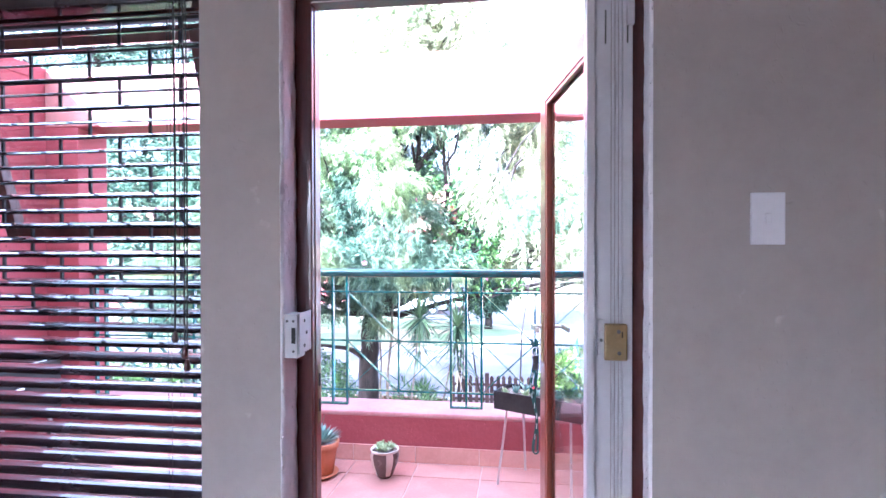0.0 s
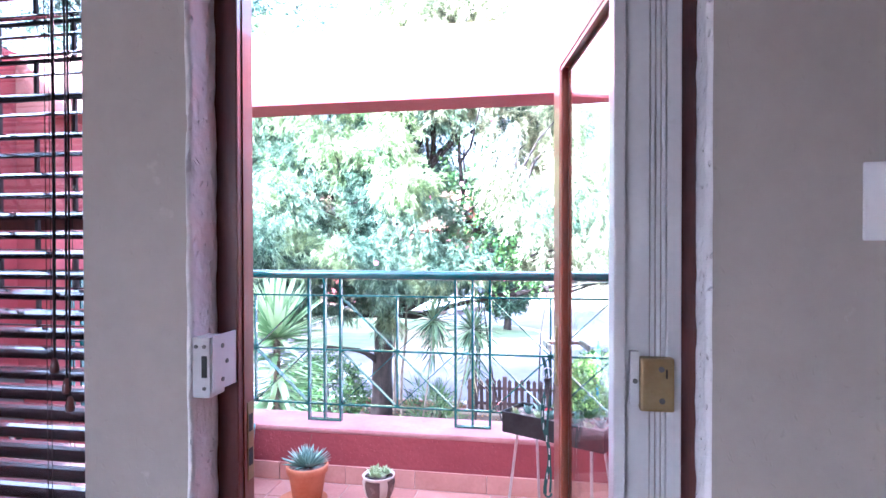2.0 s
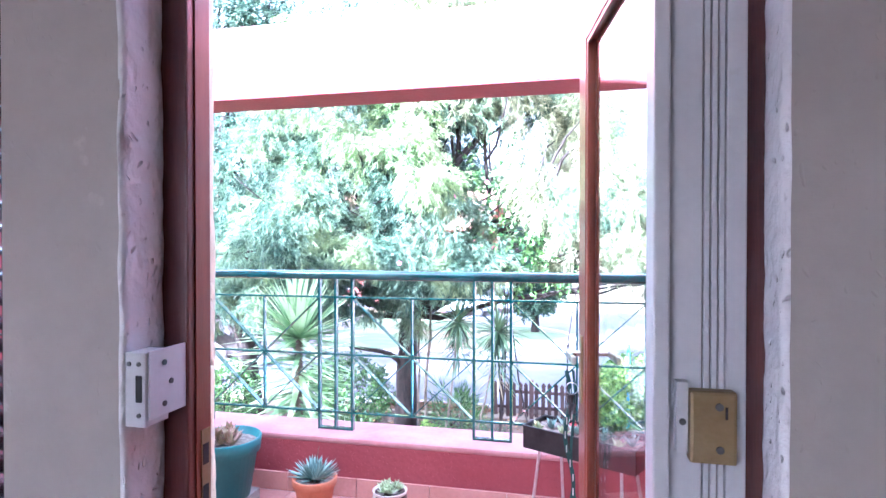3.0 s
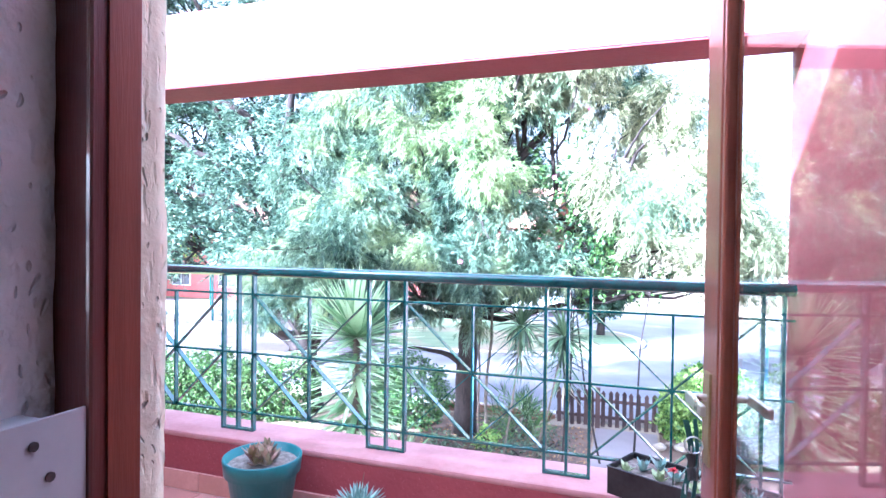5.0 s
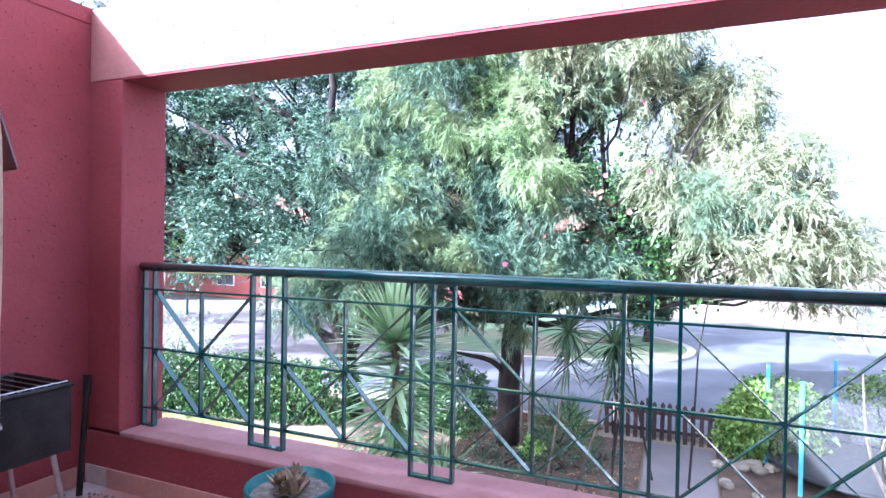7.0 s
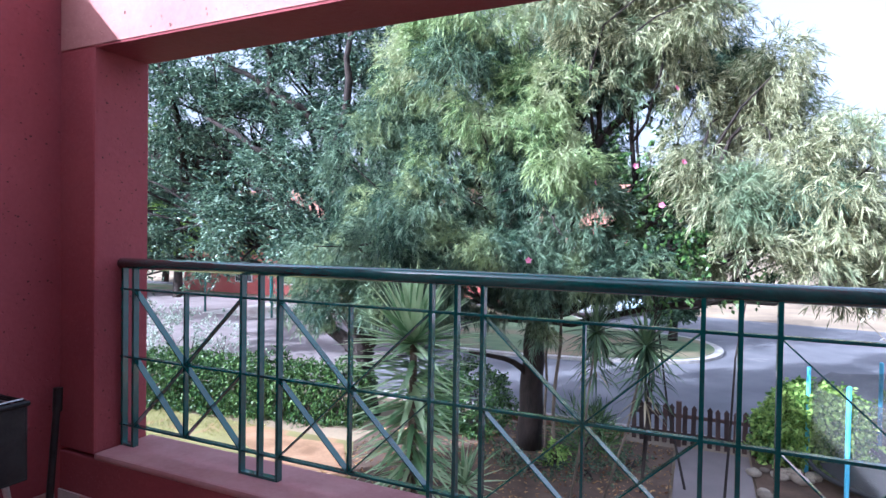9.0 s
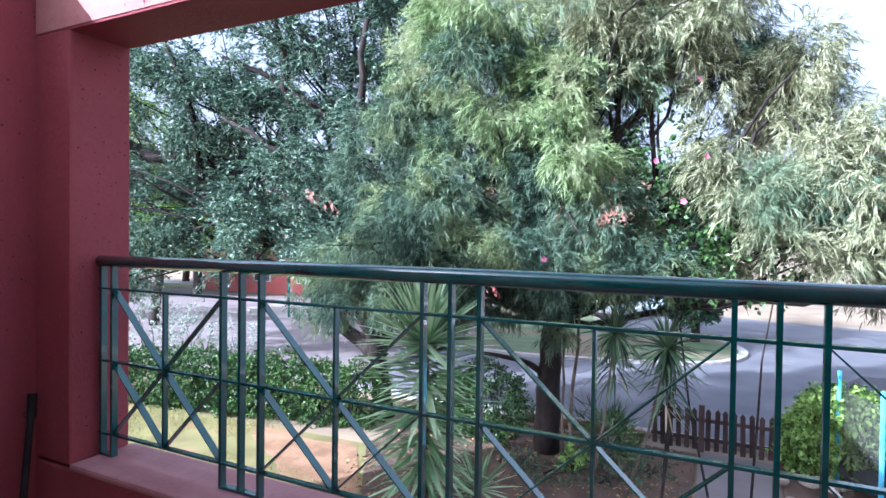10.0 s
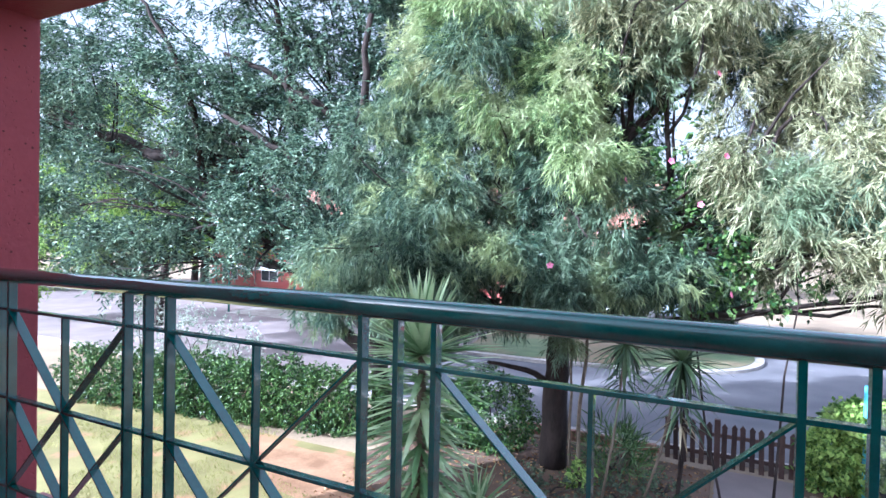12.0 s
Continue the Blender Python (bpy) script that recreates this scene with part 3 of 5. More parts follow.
for nm, lo, hi in (("stile", (0, -TH / 2, .02), (ST, TH / 2, LH)), ("stile", (LW - ST, -TH / 2, .02), (LW, TH / 2, LH)),
                   ("rail", (ST, -TH / 2, LH - .075), (LW - ST, TH / 2, LH)), ("rail", (ST, -TH / 2, .02), (LW - ST, TH / 2, .20))):
    part(nm, bx(lo, hi, .004, LM), REDWOOD, leaf)
for y in (-.016, .010):
    for lo, hi in (((ST, y, .20), (ST + .014, y + .008, LH - .075)), ((LW - ST - .014, y, .20), (LW - ST, y + .008, LH - .075)), ((ST, y, LH - .089), (LW - ST, y + .008, LH - .075))):
        part("glazing_bead", bx(lo, hi, .002, LM), REDWOOD, leaf)
pane = part("pane", bx((ST - .004, -.0025, .196), (LW - ST + .004, .0025, LH - .071), 0, LM), WINGLASS, leaf, "clear glass pane")
pane.visible_shadow = False
for s in (-1, 1):
    plate = part("handle_plate", bx((LW - .068, s * .022 - .004, 0.90), (LW - .03, s * .022 + .004, 1.10), .002, LM), BRASS, leaf, "dull brass lever handle plate")
    t = bmesh.new()
    tube(t, [LM @ Vector((LW - .049, s * .022, 1.045)), LM @ Vector((LW - .049, s * .062, 1.045))], .008, 10)
    box(t, (LW - .16, s * .062 - .006, 1.034), (LW - .04, s * .062 + .006, 1.056), .004, 0, LM)
    part("lever", t, SATIN, plate, "satin metal lever")
for z in (.25, 1.0, 1.8):
    part("hinge", tube(bmesh.new(), [(0.712, 1.095, z), (0.712, 1.095, z + .09)], .008, 8), STEEL, leaf)

keys_at = LM @ Vector((LW - .049, .05, 0.96))
keys = thing("key_ring", keys_at.x, keys_at.y, keys_at.z, "bunch of steel keys hanging in the door lock", "keys")
t = bmesh.new()
tube(t, [keys_at + Vector((.018 * math.cos(a), 0, -.02 + .018 * math.sin(a))) for a in (math.pi * k / 8 for k in range(17))], .0018, 6)
part("ring", t, STEEL, keys)
for k in range(4):
    t = bx((-.011, -.001, -.058), (.011, .001, -.03), .0008)
    box(t, (-.004, -.001, -.03), (.004, .001, .0), .0005)
    bmesh.ops.transform(t, matrix=Matrix.Translation(keys_at + Vector((-.012 + .008 * k, .004 * k, -.04))) @ pose(0, 0, 0, 0, 12 * k - 16, 25 * k), verts=t.verts)
    part("key", t, SCREW, keys)
lan_at = keys_at + Vector((-.012, .01, .03))
lan = thing("lanyard", lan_at.x, lan_at.y, lan_at.z, "dark green printed ribbon lanyard looped from the door key", "lanyard")


def ribbon(pts, w):
    b = bmesh.new()
    a = [(b.verts.new(p + Vector((w, 0.002, 0))), b.verts.new(p - Vector((w, -0.002, 0)))) for p in pts]
    c = [(b.verts.new(p + Vector((w, -0.001, 0))), b.verts.new(p - Vector((w, 0.001, 0)))) for p in pts]
    for k in range(len(pts) - 1):
        b.faces.new((a[k][0], a[k][1], a[k + 1][1], a[k + 1][0]))
        b.faces.new((c[k][1], c[k][0], c[k + 1][0], c[k + 1][1]))
        b.faces.new((a[k][0], a[k + 1][0], c[k + 1][0], c[k][0]))
        b.faces.new((a[k][1], c[k][1], c[k + 1][1], a[k + 1][1]))
    return b


drop = [lan_at + Vector((.010 * math.sin(k * .5) - .004 + .016 * (k / 22), 0, -.47 * k / 22)) for k in range(23)]
rise = [lan_at + Vector((.016 + .012 * math.sin(k * .4) * .5, .012, -.47 * k / 22)) for k in range(23)]
part("strap", ribbon(drop, .006), LANYARD, lan)
part("strap", ribbon(rise, .004), LANYARD, lan)
part("loop", tube(bmesh.new(), [drop[-1] + Vector((.011 - .011 * math.cos(a), .006, -.013 * math.sin(a))) for a in (math.pi * k / 8 for k in range(9))], .004, 6), LANYARD, lan)
for k in range(3, 21, 2):
    p = drop[k]
    part("print_bar", bx((p.x - .0016, p.y - .0035, p.z - .012), (p.x + .0016, p.y - .0022, p.z + .010)), PRINT, lan)

gate = thing("folded_security_gate", 0.68, 0.90, 0.0, "white steel concertina security gate folded against the jamb", "security gate")
part("end_channel", bx((0.608, 0.870, 0.02), (0.627, 0.94, ZD - .04), .003), WHITEGATE, gate)
part("wall_channel", bx((0.6915, 0.882, 0.02), (0.714, 0.94, ZD - .04), .002), WHITEGATE, gate)
for x0, x1 in ((.6285, .665), (.667, .6735), (.6755, .682), (.684, .690)):
    part("folded_strip", bx((x0, 0.884, 0.03), (x1, 0.93, ZD - .05), .001), WHITEGATE, gate)
# darker core paints the shade into the gaps between folded strips
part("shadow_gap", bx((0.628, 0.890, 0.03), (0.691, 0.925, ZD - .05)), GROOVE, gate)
for x in (.65, .70):
    part("slot", bx((x, 0.8805, 1.86), (x + .004, 0.8865, 1.94), .001), SCREW, gate)
lock = part("lock_case", bx((0.648, 0.862, 1.118), (0.700, 0.884, 1.203), .004), BRASS, gate, "dull brass lock case")
part("lock_plate", bx((0.634, 0.868, 1.128), (0.6475, 0.884, 1.212), .001), WHITEGATE, gate)
for x, z in ((.680, 1.186), (.681, 1.136)):
    part("screw", tube(bmesh.new(), [(x, .8628, z), (x, .860, z)], .0045, 10), SCREW, lock)
part("keyhole", bx((.6865, .8605, 1.172), (.689, .8625, 1.186)), BLACKNET, lock)
part("screw", tube(bmesh.new(), [(.641, .8685, 1.165), (.641, .866, 1.165)], .004, 10), SCREW, gate)
part("top_bracket", bx((0.700, 0.868, 1.90), (0.716, 0.881, 2.0), .002), WHITEGATE, gate)

keep = thing("gate_lock_keeper", -0.105, 0.93, 1.108, "white steel lock keeper plate screwed to the door jamb", "lock keeper")
part("side_plate", bx((-0.1065, 0.884, 1.110), (-0.103, 0.966, 1.214), .001), WHITEGATE, keep)
part("keeper_box", bx((-0.142, 0.879, 1.100), (-0.107, 0.93, 1.212), .002), WHITEGATE, keep)
part("bolt_slot", bx((-0.1225, 0.8775, 1.138), (-0.1125, 0.8795, 1.178)), BLACKNET, keep)
for y, z in ((.915, 1.192), (.930, 1.160), (.915, 1.128)):
    part("screw", tube(bmesh.new(), [(-.1032, y, z), (-.1010, y, z)], .0045, 10), SCREW, keep)
for x, z in ((-.134, 1.195), (-.1175, 1.195), (-.1175, 1.118)):
    part("screw", tube(bmesh.new(), [(x, .8795, z), (x, .8772, z)], .0035, 10), SCREW, keep)

switch = thing("light_switch", 1.007, 0.875, 1.388, "white plastic single light switch on the wall", "light switch")
part("cover_plate", bx((0.971, 0.871, 1.388), (1.044, 0.880, 1.506), .003), SWITCH, switch)
part("rocker", bx((1.001, 0.866, 1.435), (1.013, 0.871, 1.459), .0015), SWITCH, switch)

# ---- window, bars, blind ----
win = tagged(new("window_1"), "dark timber window with black bars in front", "window", "", "structure")
WM[win] = Matrix.Identity(4)
WX0, WX1 = -1.95, -0.37
for lo, hi in (((WX0, 1.02, ZW0), (WX0 + .05, 1.08, ZW1)), ((WX1 - .05, 1.02, ZW0), (WX1, 1.08, ZW1)), ((WX0 + .05, 1.02, ZW1 - .05), (WX1 - .05, 1.08, ZW1)), ((WX0 + .05, 1.02, ZW0), (WX1 - .05, 1.08, ZW0 + .05))):
    part("window_frame", bx(lo, hi, .003), DARKWOOD, win)
part("window_sill", bx((WX0, 0.87, ZW0 - .02), (WX1, 1.02, ZW0 + .004), .004), DARKWOOD, win)
for k in range(11):
    z = ZW1 - 0.068 - .0845 * k * 0.98
    part("burglar_bar", bx((WX0 + .02, 1.000, z - .004), (WX1 - .02, 1.008, z + .004), .001), BARBLACK, win)
    for j in range(9):
        x = WX0 + .12 + .19 * j + (.095 if k % 2 else 0)
        if x < WX1 - .03 and k < 10:
            part("burglar_upright", bx((x - .004, 1.000, z - .079), (x + .004, 1.008, z - .004), .001), BARBLACK, win)
SM = pose(-.905, 1.095, 2.05, 17.5, 0, 0)
sash = part("open_sash", bx((-.425, -.02, -.66), (-.38, .02, 0), .003, SM), DARKWOOD, win, "open top-hung window sash")
part("sash_stile", bx((.38, -.02, -.66), (.425, .02, 0), .003, SM), DARKWOOD, sash)
part("sash_rail", bx((-.38, -.02, -.66), (.38, .02, -.615), .003, SM), DARKWOOD, sash)
part("sash_rail", bx((-.38, -.02, -.045), (.38, .02, 0), .003, SM), DARKWOOD, sash)
sp_ = part("sash_pane", bx((-.38, -.002, -.615), (.38, .002, -.045), 0, SM), WINGLASS, sash)
sp_.visible_shadow = False

blind = thing("venetian_blind", -1.15, 0.95, ZW0 + .02, "black-brown wooden venetian blind with tilted slats and cords", "blind")
part("head_rail", bx((WX0 + .02, 0.905, ZW1 - .06), (WX1 - .004, 0.965, ZW1 - .004), .003), BLINDWOOD, blind)
part("bottom_rail", bx((WX0 + .02, 0.905, ZW0 + .02), (WX1 - .004, 0.96, ZW0 + .04), .004), BLINDWOOD, blind)
slat_bm = bmesh.new()
prof = [(-.025, -.0015), (-.0125, .0012), (0, .002), (.0125, .0012), (.025, -.0015)]
sec = [(y, z) for y, z in prof] + [(y, z - .003) for y, z in reversed(prof)]
ends = [[slat_bm.verts.new((x, y, z)) for y, z in sec] for x in (-.775, .775)]
for k in range(len(sec)):
    slat_bm.faces.new((ends[0][k], ends[0][(k + 1) % len(sec)], ends[1][(k + 1) % len(sec)], ends[1][k]))
for e in ends:
    slat_bm.faces.new(e)
bmesh.ops.recalc_face_normals(slat_bm, faces=slat_bm.faces)
slat = to_mesh("slat", slat_bm, BLINDWOOD)
rnd = random.Random(2)
for k in range(34):
    piece("slat", slat, pose(-1.152 + rnd.uniform(-.002, .002), 0.935, ZW1 - .085 - .0405 * k, 18 + rnd.uniform(-2, 2), rnd.uniform(-.15, .15), 0), blind)
for x, zb, r in ((-.455, 1.16, .0032), (-.428, 1.12, .002), (-.421, 1.085, .002)):
    cord = part("pull_cord", tube(bmesh.new(), [(x, .900, ZW1 - .03), (x + .003, .899, 1.6), (x, .9, zb)], r, 6), BLINDWOOD, blind)
    part("tassel", lathe(bmesh.new(), [(.003, .03), (.006, .024), (.009, .008), (.007, 0)], x, .9, zb - .03, 12), DARKWOOD, cord, "small brown wooden tassel", True)
for x in (-.48, -.47, -1.6):
    for y in (.908, .962):
        part("ladder_cord", tube(bmesh.new(), [(x, y, ZW1 - .05), (x, y, ZW0 + .03)], .0009, 5), BLINDWOOD, blind)

# ---- things on the balcony ----


def blade(name, length, width, mat, curl=0.25, fold=0.25):
    """One long leaf: five stations, folded along its middle, tip bending down."""
    b = bmesh.new()
    st = []
    for k, w in enumerate((0.55, 1.0, 0.9, 0.6, 0.03)):
        f = k / 4
        x, z = length * f, -curl * length * f * f
        st.append([b.verts.new((x, -width / 2 * w, z + fold * width * w)), b.verts.new((x, 0, z)), b.verts.new((x, width / 2 * w, z + fold * width * w))])
    for a, c in zip(st, st[1:]):
        b.faces.new((a[0], a[1], c[1], c[0]))
        b.faces.new((a[1], a[2], c[2], c[1]))
    return to_mesh(name, b, mat, True)


def rosette(owner, name, me, x, y, z, n, seed, lift0=80, lift1=10, size=(0.7, 1.1), r=0.0, inner=0.65):
    rnd = random.Random(seed)
    for k in range(n):
        f = k / max(1, n - 1)
        a = k * 137.5 + rnd.uniform(-15, 15)
        el = lift0 + (lift1 - lift0) * f + rnd.uniform(-7, 7)
        s = rnd.uniform(*size) * (inner + (1 - inner) * f)
        m = pose(x + r * math.cos(radians(a)), y + r * math.sin(radians(a)), z) @ pose(0, 0, 0, 0, 0, a) @ pose(0, 0, 0, 0, -el, 0) @ Matrix.Diagonal((s, s, s, 1))
        piece(name, me, m, owner)


def pot(name, x, y, z, profile, mat, label, soil_r, soil_h, soil_label="gravelly potting soil", smooth=True, mi=None):
    p = thing(name, x, y, z, label, "flower pot")
    part("body", lathe(bmesh.new(), profile, x, y, z, 36, mi), mat, p, "", smooth)
    part("soil", lathe(bmesh.new(), [(soil_r, soil_h - .02), (soil_r, soil_h), (soil_r * .5, soil_h + .006)], x, y, z, 24), POTSOIL, p, soil_label)
    return p


p = pot("terracotta_pot", -0.745, 2.80, 0.0, [(.075, .012), (.098, .165), (.108, .165), (.112, .20), (.108, .205), (.100, .203), (.096, .18)], TERRA, "orange terracotta pot on a saucer holding a spiky blue-green succulent", .095, .185)
part("saucer", lathe(bmesh.new(), [(.10, 0), (.13, .02), (.126, .022), (.098, .008)], -0.765, 2.785, 0, 36), TERRA, p, "dark wet saucer", True)
aloe = thing("spiky_succulent", -0.745, 2.80, 0.19, "blue-green spiky aloe-like succulent in a terracotta pot", "succulent")
rosette(aloe, "leaf", blade("leaf", .13, .019, ALOE, -.15, .5), -0.745, 2.80, 0.19, 90, 3, 88, 8, (.75, 1.15), .02)
flower_stalk = part("flower_stalk", tube(bmesh.new(), [(-.74, 2.80, .2), (-.735, 2.80, .29), (-.72, 2.80, .36)], .0018, 6), TWIG, aloe)

pot("glazed_pot", -0.352, 2.81, 0.0, [(.038, 0), (.052, .02), (.078, .09), (.086, .135), (.08, .155), (.086, .168), (.082, .172), (.074, .16)], (GLAZE, GLAZEPALE), "small dark glazed pot with pale leaf-shaped stripes", .072, .155, mi=lambda i, k: 1 if (i >= 4 or (k % 9 in (2, 3, 4) and 1 <= i <= 3)) else 0)
suc = thing("rosette_succulent", -0.352, 2.81, 0.16, "pale green rosette succulents filling a small glazed pot", "succulent")
rs = blade("leaf", .046, .022, ROSETTE, -.3, .3)
for k, (dx, dy) in enumerate(((0, 0), (.04, .01), (-.04, .012), (.012, -.04), (-.02, -.035), (.02, .045), (-.03, .045))):
    rosette(suc, "leaf", rs, -0.352 + dx, 2.81 + dy, .165, 22, 20 + k, 84, 15, (.7, 1.0), .003)

GPX, GPY = -1.245, 2.80
p = pot("green_plastic_pot", GPX, GPY, 0.06, [(.12, 0), (.158, .235), (.172, .235), (.180, .305), (.176, .31), (.168, .306), (.160, .27)], GREENPOT, "large blue-green plastic pot on a concrete block", .158, .272)
tagged(part("concrete_block", bx((GPX - .19, GPY - .12, 0), (GPX + .12, GPY + .13, .06), .006), CONCRETE), "rough grey concrete block under a plastic pot", "concrete block")
echeveria = thing("pink_succulent", GPX, GPY, 0.335, "faded pinkish green succulent clump in gravelly soil", "succulent")
pk = blade("leaf", .072, .032, PINKROS, -.35, .3)
for k, (dx, dy, dz) in enumerate(((0, 0, .02), (.045, .02, .01), (-.045, .015, .01), (.0, -.045, 0), (.03, -.03, .03), (-.03, -.04, .035), (.06, -.05, .01), (-.01, .05, .03))):
    rosette(echeveria, "leaf", pk, GPX + dx, GPY + dy, .335 + dz, 16, 40 + k, 80, 15, (.7, 1.1), .004)

# a low black trough on thin splayed legs, planted with succulents
PM = pose(0.30, 2.75, 0, 0, 0, -27)
PLL, PLD, PLZ0, PLZ1 = 0.52, 0.20, 0.455, 0.55
pl = thing("planter_trough", 0.5, 2.75, 0.0, "rusty black steel trough planter on thin splayed legs", "planter")
b = bmesh.new()
for lo, hi in (((0, 0, PLZ0), (PLL, .005, PLZ1)), ((0, PLD - .005, PLZ0), (PLL, PLD, PLZ1)), ((0, .005, PLZ0), (.005, PLD - .005, PLZ1)), ((PLL - .005, .005, PLZ0), (PLL, PLD - .005, PLZ1)), ((0, 0, PLZ0 - .005), (PLL, PLD, PLZ0))):
    box(b, lo, hi, .001, 0, PM)
part("trough", b, IRON, pl)
part("rim", tube(bmesh.new(), [PM @ Vector(v) for v in ((0, 0, PLZ1), (PLL, 0, PLZ1), (PLL, PLD, PLZ1), (0, PLD, PLZ1), (0, 0, PLZ1))], .004, 6), IRON, pl)
part("soil", bx((.005, .005, PLZ1 - .05), (PLL - .005, PLD - .005, PLZ1 - .02), 0, PM), POTSOIL, pl)
for a_, c_ in (((.07, .03), (.32, 2.79)), ((.10, .17), (.48, 3.02)), ((.45, .03), (.71, 2.47)), ((.45, .17), (.85, 2.72))):
    part("leg", tube(bmesh.new(), [PM @ Vector((a_[0], a_[1], PLZ0)), (c_[0], c_[1], 0.0)], .007, 8), STEEL, pl)
sp = thing("planter_succulents", .5, 2.75, PLZ1 - .02, "mixed pale succulents growing in the trough planter", "succulent")
bl = blade("leaf", .06, .018, ALOE, -.2, .35)
for k in range(11):
    q = PM @ Vector((.05 + .042 * k, .05 + .1 * ((k * 7) % 3) / 2, PLZ1 - .02))
    rosette(sp, "leaf", bl if k % 3 else rs, q.x, q.y, q.z, 16, 60 + k, 84, 18, (.7, 1.2), .004)
q = PM @ Vector((.22, .06, PLZ1 - .02))
fl = thing("red_flower", q.x, q.y, q.z, "small bright red flower among succulents", "flower")
part("stem", tube(bmesh.new(), [q, q + Vector((0, -.005, .05))], .002, 6), HEDGE, fl)
rosette(fl, "petal", blade("petal", .026, .018, REDPETAL, .2, .2), q.x, q.y - .005, q.z + .05, 14, 77, 80, 0, (.7, 1.0), .002)
q = PM @ Vector((.40, .12, PLZ1 - .02))
bs = thing("planter_shrublet", q.x, q.y, q.z, "small green leafy shrublet in the trough planter", "shrub")
rosette(bs, "leaf", blade("leaf", .05, .02, HEDGE, .2, .2), q.x, q.y, q.z + .03, 40, 91, 90, 5, (.7, 1.6), .02)

# the braai beside the red side wall
br = thing("barbecue", -2.55, 2.3, 0.0, "black steel charcoal barbecue with a chrome grid on pipe legs", "barbecue")
b = bmesh.new()
QX0, QX1, QY0, QY1, QZ0, QZ1 = -2.76, -2.35, 1.80, 2.65, 0.39, 0.68
for lo, hi in (((QX0, QY0, QZ0), (QX1, QY0 + .008, QZ1)), ((QX0, QY1 - .008, QZ0), (QX1, QY1, QZ1)), ((QX0, QY0 + .008, QZ0), (QX0 + .008, QY1 - .008, QZ1)), ((QX1 - .008, QY0 + .008, QZ0), (QX1, QY1 - .008, QZ1)), ((QX0, QY0, QZ0 - .008), (QX1, QY1, QZ0))):
    part("firebox_panel", bx(lo, hi, .002), IRON, br)
part("rim", tube(bmesh.new(), [(QX0, QY0, QZ1), (QX1, QY0, QZ1), (QX1, QY1, QZ1), (QX0, QY1, QZ1), (QX0, QY0, QZ1)], .012, 8), IRON, br)
for k in range(15):
    y = QY0 + .04 + (QY1 - QY0 - .08) * k / 14
    part("grid_rod", tube(bmesh.new(), [(QX0, y, QZ1 + .006), (QX1, y, QZ1 + .006)], .003, 6), STEEL, br)
part("grid_edge", tube(bmesh.new(), [(QX1 - .03, QY0, QZ1 + .012), (QX1 - .03, QY1, QZ1 + .012)], .004, 6), STEEL, br)
for x, dx in ((QX0 + .04, -.0), (QX1 - .04, .05)):
    for y, dy in ((QY0 + .06, -.05), (QY1 - .06, .05)):
        part("leg", tube(bmesh.new(), [(x, y, QZ0), (x + dx, y + dy, 0)], .012, 10), STEEL, br)
part("handle", tube(bmesh.new(), [(QX1, QY0 + .3, .58), (QX1 + .05, QY0 + .32, .58), (QX1 + .05, QY1 - .32, .58), (QX1, QY1 - .3, .58)], .008, 8), STEEL, br)
pk_ = thing("fire_poker", -2.70, 2.95, 0, "black iron rod leaning in the balcony corner", "poker")
part("rod", tube(bmesh.new(), [(-2.68, 2.92, 0), (-2.74, 3.0, .56)], .016, 8), IRON, pk_)
part("grip", tube(bmesh.new(), [(-2.736, 2.996, .5), (-2.742, 3.004, .61)], .021, 8), IRON, pk_)
ash = bmesh.new()
rnd = random.Random(9)
for _ in range(120):
    c = Vector((rnd.gauss(-2.5, .1), rnd.gauss(2.86, .06), .006))
    if c.x > BX0 + .03 and c.y < 3.02:
        box(ash, c - Vector((.008, .006, .006)) * rnd.uniform(.4, 1.3), c + Vector((.008, .006, .004)) * rnd.uniform(.4, 1.2))
tagged(part("ash_scatter", ash, CONCRETE), "pale grey ash crumbs scattered on the tiles", "ash", "", "stuff")


# ---- the garden and the street below ----
GZ = -2.7
bm = bmesh.new()
R_, NG = 900.0, 24
rows = [[bm.verts.new((-R_ + 2 * R_ * i / NG, -R_ + 2 * R_ * j / NG, GZ - 0.03)) for i in range(NG + 1)] for j in range(NG + 1)]
for j in range(NG):
    for i in range(NG):
        bm.faces.new((rows[j][i], rows[j][i + 1], rows[j + 1][i + 1], rows[j + 1][i]))
structure("ground", bm, GROUND, "dry brown earth ground", "ground")


def sheet(name, outline, z, mat, label, category, thick=0.02):
    b = bmesh.new()
    top = [b.verts.new((x, y, z)) for x, y in outline]
    f = b.faces.new(top)
    if f.normal.z < 0 or sum((outline[i][0] * outline[(i + 1) % len(outline)][1] - outline[(i + 1) % len(outline)][0] * outline[i][1]) for i in range(len(outline))) < 0:
        f.normal_flip()
    g = bmesh.ops.extrude_face_region(b, geom=[f])
    bmesh.ops.translate(b, vec=(0, 0, -thick), verts=[v for v in g["geom"] if isinstance(v, bmesh.types.BMVert)])
    bmesh.ops.recalc_face_normals(b, faces=b.faces)
    return structure(name, b, mat, label, category)


def arc(cx, cy, rx, ry, a0, a1, n=24):
    return [(cx + rx * math.cos(radians(a0 + (a1 - a0) * k / n)), cy + ry * math.sin(radians(a0 + (a1 - a0) * k / n))) for k in range(n + 1)]


